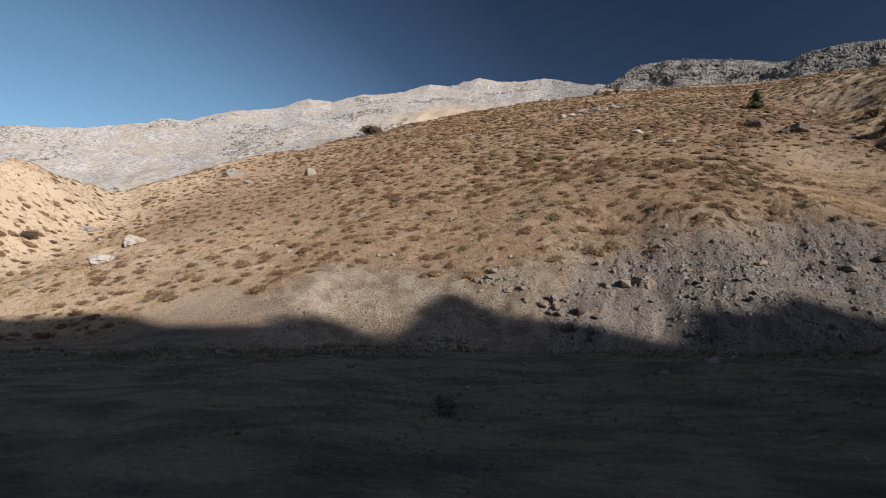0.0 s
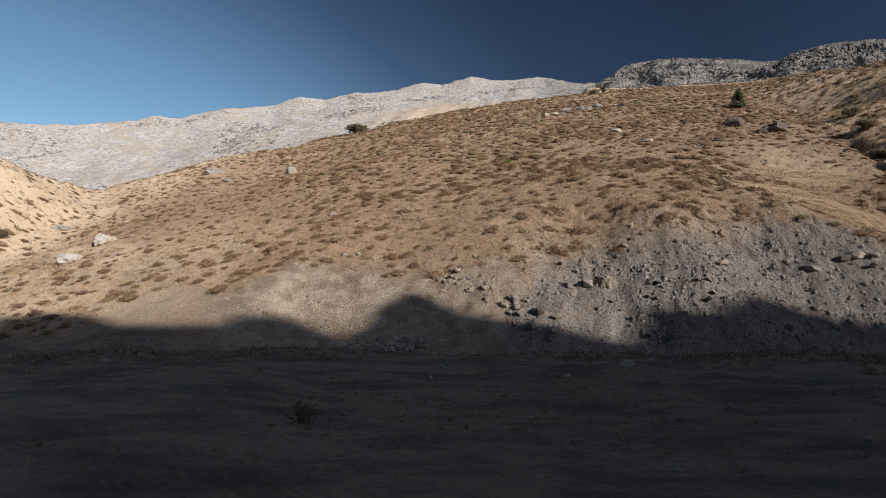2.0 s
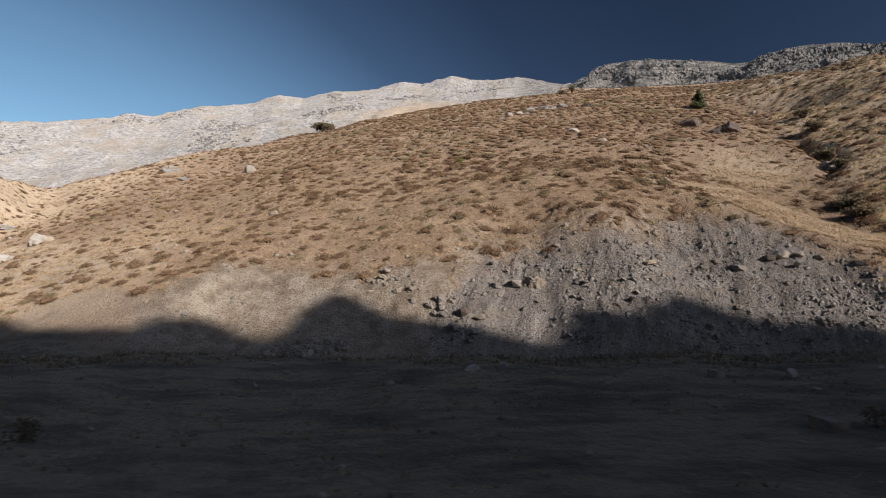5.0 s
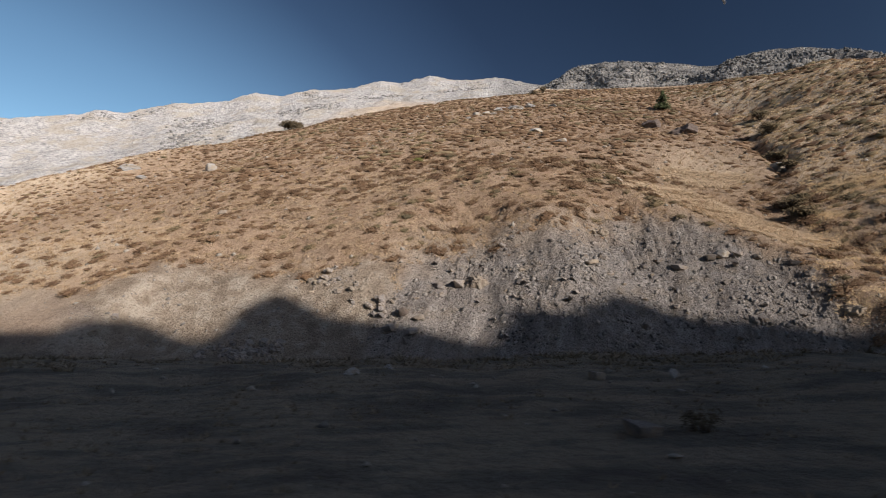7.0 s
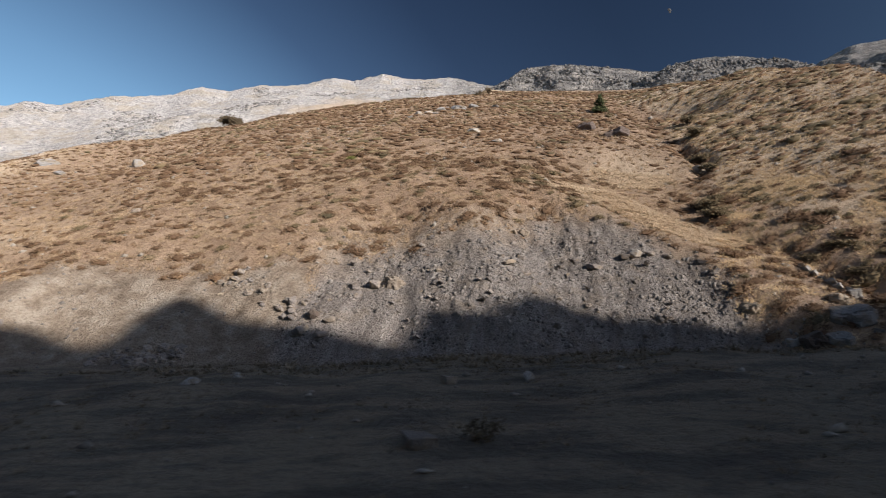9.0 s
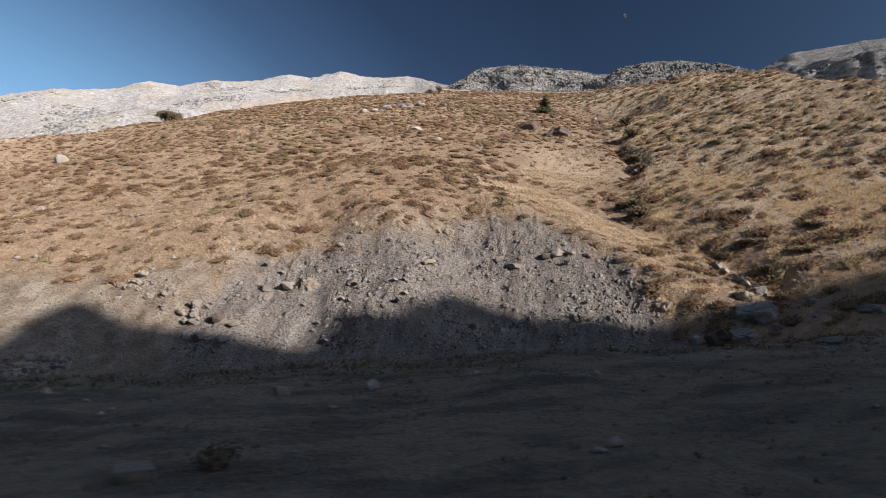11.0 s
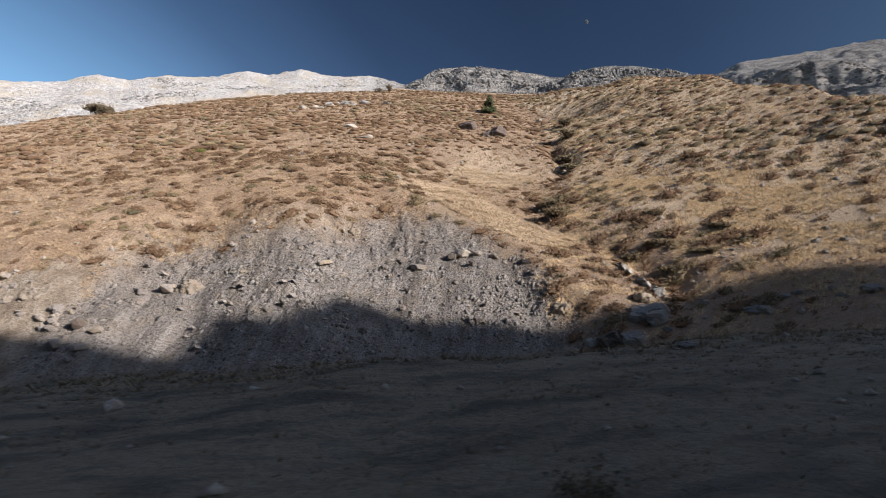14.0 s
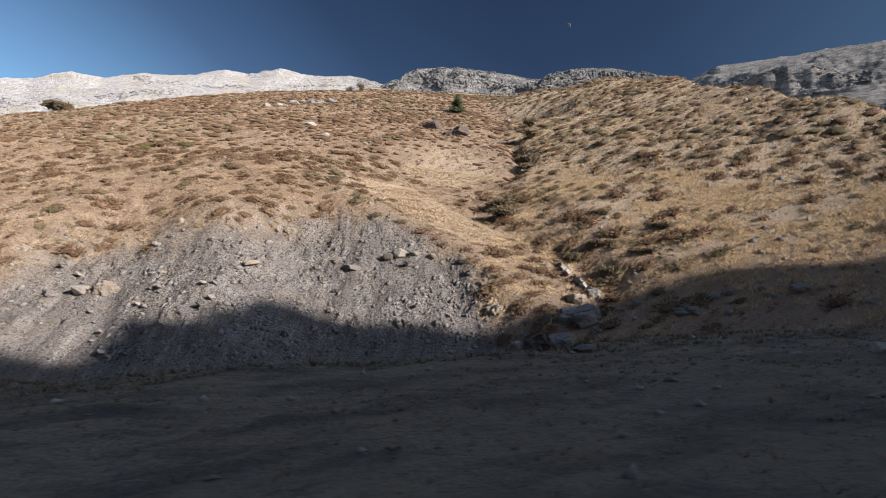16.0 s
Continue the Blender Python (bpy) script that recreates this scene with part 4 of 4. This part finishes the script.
OUTCROP_KINDS = {
    "grey": ([outcrop_mesh("grey_outcrop", 300 + k, GREY_LIME) for k in range(4)], "broken grey limestone slab at the mouth of the gully"),
    "pale": ([outcrop_mesh("pale_outcrop", 310 + k, LIME, 5) for k in range(2)], "jagged white limestone slab at the mouth of the gully"),
    "ochre": ([outcrop_mesh("ochre_outcrop", 320, OCHRE, 6)], "cracked ochre rock with broken faces on the bank"),
    "brown": ([outcrop_mesh("brown_outcrop", 330 + k, BROWN_ROCK) for k in range(2)], "crumbling brown rock at the foot of the bank"),
    "dark": ([outcrop_mesh("dark_outcrop", 340 + k, DARK_ROCK, 9, 0.6) for k in range(2)], "dark brown craggy rock standing out of the hillside"),
    "lime": ([outcrop_mesh("hill_outcrop", 350 + k, LIME, 8) for k in range(4)], "cracked pale limestone outcrop on the dry hillside"),
}
for kind, x, y, size, tall, turn in OUTCROPS:
    pool, label = OUTCROP_KINDS[kind]
    ob = new("rock_outcrop" if size > 0.9 else "rock", pool[int(abs(x * 5 + y * 3)) % len(pool)])
    ob.matrix_basis = Matrix.LocRotScale((x, y, ground_z(x, y) + 0.02 * size), Euler((0.0, 0.0, turn)), (0.78 * size, 0.78 * size, 0.85 * size * tall))
    tagged(ob, label, "rock")
# a line of thin white slabs down the gully side
for k in range(7):
    x, y = 31.3 + 0.05 * math.sin(3 * k), 27.7 - 0.45 * k
    ob = new("slab", OUTCROP_KINDS["pale" if k % 3 else "ochre"][0][0])
    ob.matrix_basis = Matrix.LocRotScale((x, y, ground_z(x, y) + 0.05), Euler((-0.5, 0.1, 1.2 + 0.3 * math.sin(5 * k))), (0.85, 0.3, 0.38))
    tagged(ob, "thin white limestone slab edging the dry gully", "rock", "slabs beside the gully")

# stones lying on the cut bank
JAGGED = [outcrop_mesh("jagged_stone", 400 + k, SHALE if k % 4 else OCHRE, 4, 0.6, 3) for k in range(10)]
JAGGED_LIME = [outcrop_mesh("jagged_limestone", 420 + k, GREY_LIME if k % 2 else LIME, 4, 0.5, 3) for k in range(6)]


def set_jagged(name, pool, rs, x, y, size, label, group):
    ob = new(name, rs.choice(pool))
    ob.matrix_basis = Matrix.LocRotScale((x, y, ground_z(x, y) + 0.05 * size), Euler((rs.uniform(-0.5, 0.5), rs.uniform(-0.5, 0.5), rs.uniform(0, 6.28))), (size, 0.8 * size, 0.75 * size))
    return tagged(ob, label, "stone", group)


rs = random.Random(8)
for k in range(46):
    along = rs.random()
    set_jagged("jagged_stone", JAGGED, rs, 0.4 + 5.9 * along + rs.gauss(0, 0.5), 30.7 - 3.8 * along + rs.gauss(0, 0.6), 0.14 + 0.4 * rs.random() ** 2.2, "broken brown-grey rock sticking out of the washed bank", "broken rocks of the washed bank")
for k in range(38):
    x = rs.uniform(28.5, 41)
    set_jagged("gully_stone", JAGGED_LIME, rs, x, rs.uniform(0, 1) * 4.5 + 25.2 - 0.42 * (x - 28), 0.12 + 0.3 * rs.random() ** 2.5, "pale limestone rubble on the dark soil of the gully", "rubble at the gully mouth")
rs = random.Random(3)
made = 0
while made < 70:
    x = rs.uniform(-9, 29)
    y = toe(x) + rs.uniform(0.4, 8.5) ** 1.0
    s, _, _, _, q, _ = zones(np.array([x]), np.array([y]), np.array([30.0]), np.array([0.0]))
    if s[0] + 0.45 * q[0] < 0.3 + 0.5 * rs.random() or fractal(np.array([x]), np.array([y]), 4.0, 2, 6)[0] + rs.uniform(-0.7, 0.7) < -0.05:
        continue
    size = 0.12 + 0.34 * rs.random() ** 2.5
    set_jagged("stone", JAGGED, rs, x, y, 1.2 * size, "angular grey stone on the bare cut bank", "stones on the cut bank")
    made += 1

# ledges of tilted rock that stick out of the bank
for k in range(44):
    x = rs.uniform(2, 27)
    y = toe(x) + rs.uniform(0.8, 6.2)
    ob = new("rock_ledge", rs.choice(SHALE_ROCKS))
    size = rs.uniform(0.2, 0.5)
    ob.matrix_basis = Matrix.LocRotScale((x, y, ground_z(x, y) - 0.03), Euler((0.62 + rs.uniform(-0.2, 0.2), 0.3 + rs.uniform(-0.25, 0.25), 1.15 + rs.uniform(-0.3, 0.3))), (size * 1.5, size * 0.75, size * 0.45))
    tagged(ob, "tilted grey shale ledge sticking out of the bank", "rock", "ledges of the cut bank")


def pebble_template(rs):
    v = np.array([(1, 0, 0), (-1, 0, 0), (0, 1, 0), (0, -1, 0), (0, 0, 1), (0, 0, -0.6)], float) * 0.5
    v = v * rs.uniform(0.6, 1.25, v.shape) + rs.uniform(-0.12, 0.12, v.shape)
    f = [(0, 2, 4), (2, 1, 4), (1, 3, 4), (3, 0, 4), (2, 0, 5), (1, 2, 5), (3, 1, 5), (0, 3, 5)]
    return v, np.array(f)


def block_template(rs):
    """A rough squarish block."""
    v = np.array([(x, y, z) for x in (-0.5, 0.5) for y in (-0.5, 0.5) for z in (-0.45, 0.45)], float)
    v = v * rs.uniform(0.55, 1.1, (8, 3)) * (1.0, 0.8, 1.0)
    f = [(0, 1, 3), (0, 3, 2), (4, 6, 7), (4, 7, 5), (0, 4, 5), (0, 5, 1), (2, 3, 7), (2, 7, 6), (1, 5, 7), (1, 7, 3), (0, 2, 6), (0, 6, 4)]
    return v, np.array(f)


def stuff_rock(name, stops):
    return plant_material(name, stops, 0.85)


SCREE = stuff_rock("scree", [(0.0, (0.15, 0.138, 0.13)), (0.5, (0.25, 0.23, 0.214)), (0.85, (0.34, 0.312, 0.288)), (1.0, (0.38, 0.325, 0.255))])
PALE = stuff_rock("pale_stones", [(0.0, (0.24, 0.225, 0.21)), (0.6, (0.38, 0.35, 0.31)), (1.0, (0.5, 0.47, 0.43))])
CRAG_ROCK = stuff_rock("crag_limestone", [(0.0, (0.10, 0.10, 0.102)), (0.5, (0.20, 0.195, 0.192)), (1.0, (0.30, 0.29, 0.28))])
RIDGE_ROCK = stuff_rock("ridge_limestone", [(0.0, (0.17, 0.168, 0.17)), (0.5, (0.27, 0.264, 0.262)), (1.0, (0.38, 0.37, 0.362))])
PEBBLES = [pebble_template(TRS) for _ in range(12)]
BLOCKS = [block_template(TRS) for _ in range(12)]
rs = np.random.RandomState(31)
n = 3600
x = rs.uniform(-13, 30, n)
y = toe(x) + rs.uniform(-1.2, 9.5, n)
s, _, _, _, q, red = zones(x, y, np.full(n, 30.0), np.zeros(n))
keep = rs.uniform(0, 1, n) < (s + 0.45 * q + 0.7 * red) * (0.5 + 0.9 * ease(-0.3, 0.6, fractal(x, y, 2.5, 3, 6)))
scatter("scree", BLOCKS[:8] + PEBBLES[:4], x[keep], y[keep], 0.025 + 0.10 * rs.uniform(0, 1, keep.sum()) ** 3, rs.uniform(0.3, 0.8, keep.sum()), SCREE, "loose grey shale chips over the cut bank", "scree", 1.15)
def shard_template(rs):
    """A broken rib of rock that runs up the bank and leans over on one side."""
    v, f = block_template(rs)
    v = v * (1.0, 0.55 * rs.uniform(0.5, 1.4), 0.36)
    v[:, 2] = v[:, 2] * (0.4 + 0.6 * rs.uniform(0, 1, 8)) + 0.04
    along, lean = rs.uniform(0.4, 1.35), rs.uniform(0.3, 0.9)
    c, s = math.cos(along), math.sin(along)
    return np.stack([c * v[:, 0] - s * v[:, 1] - lean * v[:, 2], s * v[:, 0] + c * v[:, 1], v[:, 2]], 1), f


SHARDS = [shard_template(TRS) for _ in range(16)]
n = 7500
x = rs.uniform(-9, 28, n)
y = toe(x) + rs.uniform(0.2, 8.5, n)
s, _, _, _, q, red = zones(x, y, np.full(n, 30.0), np.zeros(n))
keep = rs.uniform(0, 1, n) < (0.9 * s + 0.15 * q + 0.3 * red) * (0.25 + 0.75 * ease(-0.2, 0.7, fractal(x, y, 2.6, 3, 2))) * (0.35 + 0.65 * ease(9, 12, x))
scatter("shale_shards", SHARDS, x[keep], y[keep], 0.06 + 0.26 * rs.uniform(0, 1, keep.sum()) ** 2.5, np.ones(keep.sum()), SCREE, "tilted thin shale slabs jutting from the cut bank", "rocks", 1.0, 0.3)
x, y, r, b, rs = spots(3200, 24, 90, -55, 64, 33, 1.3)
ok, tan, shale = hill_mask(x, y, r, b, rs)
scatter("pale_hill_stones", PEBBLES, x[ok], y[ok], 0.08 + 0.4 * rs.uniform(0, 1, ok.sum()) ** 4, rs.uniform(0.5, 1.0, ok.sum()), PALE, "small pale stones strewn over the hillside", "stones")
x, y, r, b, rs = spots(3200, 2.5, 36, -70, 75, 34, 1.0)
keep = (y > 2.5) & (y < toe(x)) & (rs.uniform(0, 1, len(x)) < 0.25 + 0.75 * ease(14, 24, x))
scatter("verge_stones", PEBBLES, x[keep], y[keep], 0.03 + 0.22 * rs.uniform(0, 1, keep.sum()) ** 4, rs.uniform(0.5, 1.0, keep.sum()), PALE, "loose stones and gravel on the verge", "stones")
x, y, r, b, rs = spots(12000, 177, 206, 11.8, 43, 35)
scatter("crag_blocks", BLOCKS, x, y, (0.3 + 0.7 * rs.uniform(0, 1, len(x)) ** 3) * (1 - 0.5 * ease(192, 200, r)), rs.uniform(0.5, 1.3, len(x)) * (1 - 0.4 * ease(192, 200, r)), CRAG_ROCK, "broken grey limestone blocks of the crag", "rocks", 1.1)
x, y, r, b, rs = spots(42000, 180, 450, -52, 14, 36)
keep = fractal(x, y, 38, 4, 2) + rs.uniform(-0.3, 0.3, len(x)) > 0.72
scatter("ridge_blocks", BLOCKS, x[keep], y[keep], 0.5 + 1.5 * rs.uniform(0, 1, keep.sum()) ** 4, rs.uniform(0.5, 1.0, keep.sum()), RIDGE_ROCK, "grey limestone outcrops on the far ridge", "rocks", 1.3)
x, y, r, b, rs = spots(5000, 300, 345, 43, 56, 37)
keep = fractal(x, y, 25, 3, 2) + rs.uniform(-0.3, 0.3, len(x)) > 0.1
scatter("mountain_blocks", BLOCKS, x[keep], y[keep], 0.5 + 1.2 * rs.uniform(0, 1, keep.sum()) ** 3, rs.uniform(0.4, 0.9, keep.sum()), CRAG_ROCK, "grey rock ribs on the far mountainside", "rocks", 1.2)


# ---- single shrubs and the juniper ----
def leaf_cloud(rs, count, leaf, shape):
    """Many small leaf sprays; shape gives a place in a crown one metre high."""
    bm = bmesh.new()
    for _ in range(count):
        c = Vector(shape(rs))
        d = Vector((rs.gauss(0, 1), rs.gauss(0, 1), rs.gauss(0.5, 1))).normalized()
        s = d.orthogonal().normalized() * leaf * rs.uniform(0.3, 0.6)
        tip = c + d * leaf * rs.uniform(0.8, 1.5)
        bm.faces.new([bm.verts.new(p) for p in (c - s, c + s, tip)])
    return bm


def stem(bm, a, b, ra, rb, seg=6):
    axis = (b - a).normalized()
    u = axis.orthogonal().normalized()
    w = axis.cross(u)
    rings = []
    for c, r in ((a, ra), (b, rb)):
        rings.append([bm.verts.new(c + r * (math.cos(2 * math.pi * k / seg) * u + math.sin(2 * math.pi * k / seg) * w)) for k in range(seg)])
    for k in range(seg):
        bm.faces.new((rings[0][k], rings[0][(k + 1) % seg], rings[1][(k + 1) % seg], rings[1][k]))
    bm.faces.new(rings[1])


def shrub(name, x, y, width, height, mat, label, category, seed, cone=False, count=900):
    rs = random.Random(seed)
    root = tagged(new(name), label, category)
    root.location = (x, y, ground_z(x, y) - 0.05)
    bm = bmesh.new()
    tips = []
    if cone:
        stem(bm, Vector((0, 0, 0)), Vector((0.03 * height, 0, 0.9 * height)), 0.05 * height, 0.012 * height)
        for k in range(9):
            a, h = 2.4 * k, (0.15 + 0.075 * k) * height
            tip = Vector((0.42 * width * (1 - h / height) * math.cos(a), 0.42 * width * (1 - h / height) * math.sin(a), h + 0.08 * height))
            stem(bm, Vector((0, 0, h)), tip, 0.018 * height, 0.006 * height, 4)
            tips.append((tip, 0.5))
    else:
        for k in range(11):
            a = 2.4 * k + rs.uniform(-0.3, 0.3)
            rad = 0.5 * width * rs.uniform(0.25, 0.8)
            tip = Vector((rad * math.cos(a), rad * math.sin(a), height * rs.uniform(0.4, 0.8)))
            stem(bm, Vector((0.05 * math.cos(a), 0.05 * math.sin(a), 0)), tip, 0.04 * height, 0.012 * height, 4)
            tips.append((tip, rs.uniform(0.6, 1.1)))
    part("trunk" if cone else "stem", bm, BARK, root)

    def crown(q):
        if cone:
            h = q.random() ** 1.4
            a = q.uniform(0, 6.283)
            rad = 0.5 * width * (1 - h) ** 0.45 * math.sqrt(q.random()) * (0.72 + 0.25 * math.sin(13 * h) + 0.28 * math.sin(2 * a + 7 * h))
            return (rad * math.cos(a) + 0.03 * height * h, rad * math.sin(a), height * (0.06 + 0.92 * h))
        tip, k = q.choice(tips)
        s = 0.2 * k
        return (tip.x + q.gauss(0, s * width * 0.75), tip.y + q.gauss(0, s * width * 0.75), max(0.04, tip.z + q.gauss(0, s * height * 0.8)))

    part("crown", leaf_cloud(rs, count, 0.075 * max(width, height), crown), mat, root)
    return root


shrub("juniper_tree", 41.3, 77.6, 2.5, 2.9, NEEDLE, "dark green conical juniper tree standing alone on the slope", "tree", 1, cone=True, count=1900)
shrub("hill_shrub", -18.9, 99.0, 3.6, 1.9, OLIVE, "dark olive rounded shrub on the crest of the hill", "shrub", 2, count=1600)
shrub("green_shrub", -40.3, 46.2, 1.3, 0.9, OLIVE, "dull olive rounded shrub on the pale slope", "shrub", 3, count=1200)
for x, y, w, h, seed in ((31.0, 112.0, 1.6, 1.7, 4), (28.6, 110.5, 1.5, 1.0, 5), (30.9, 34.2, 1.9, 0.9, 7), (31.4, 36.0, 1.7, 0.9, 8), (32.4, 36.6, 1.4, 0.7, 44), (39.4, 49.2, 2.3, 0.9, 9), (37.6, 45.0, 1.8, 0.8, 10), (38.6, 46.4, 1.5, 0.6, 45), (35.6, 30.6, 1.1, 0.4, 41), (34.0, 28.0, 1.3, 0.45, 43), (43.0, 56.0, 2.2, 1.3, 15), (46.0, 62.0, 2.2, 1.2, 16), (33.2, 26.2, 1.1, 0.45, 31), (35.4, 25.9, 1.1, 0.4, 32), (32.4, 28.4, 1.1, 0.6, 34), (37.4, 27.4, 1.2, 0.5, 35)):
    shrub("thorn_shrub", x, y, w, h, OLIVE if seed < 7 else DARK_CUSHION, "dark olive twiggy shrub on the dry hillside", "shrub", seed, count=900)
shrub("green_bush", 6.0, 50.3, 0.9, 0.5, FRESH, "small fresh green bush among the brown tussocks", "shrub", 17, count=500)
for x, y, w, h, seed in ((0.1, 7.5, 0.4, 0.3, 21), (-4.6, 5.3, 0.5, 0.3, 22), (10.5, 7.6, 0.5, 0.3, 23), (17.5, 6.4, 0.5, 0.26, 24)):
    shrub("verge_weed", x, y, w, h, OLIVE, "small dark dried weed on the shaded verge", "weed", seed, count=260)

# a heap of rubble at the foot of the bank
rs = random.Random(12)
for k in range(60):
    x, y = rs.uniform(-3.6, 0.4), 26.1 + rs.uniform(-0.5, 0.5)
    set_jagged("rubble_stone", JAGGED[1:4], rs, x, y, rs.uniform(0.2, 0.5), "dark broken stone in a heap below the bank", "rubble below the bank")

# the daytime moon: only its sunlit half stands out from the sky
bm = bmesh.new()
bmesh.ops.create_uvsphere(bm, u_segments=32, v_segments=16, radius=13)
bmesh.ops.delete(bm, geom=[f for f in bm.faces if f.calc_center_median().normalized().dot(sun_way) < 0.12], context="FACES")
MOON, mn, ml, mb = material("moon_dust", 1.0)
ml.new(ramp(mn, ml, noise_node(mn, ml, 0.12, 4, 0.6, mn.new("ShaderNodeTexCoord").outputs["Object"]), [(0.4, (0.05, 0.052, 0.058)), (0.6, (0.12, 0.12, 0.125))]), mb.inputs["Base Color"])
me = bpy.data.meshes.new("moon")
bm.to_mesh(me)
bm.free()
me.materials.append(MOON)
moon = tagged(new("moon", me), "pale half moon in the daytime sky", "moon", kind="structure")
moon.location = Vector((math.sin(radians(29.75)) * math.cos(radians(23.56)), math.cos(radians(29.75)) * math.cos(radians(23.56)), math.sin(radians(23.56)))) * 3000
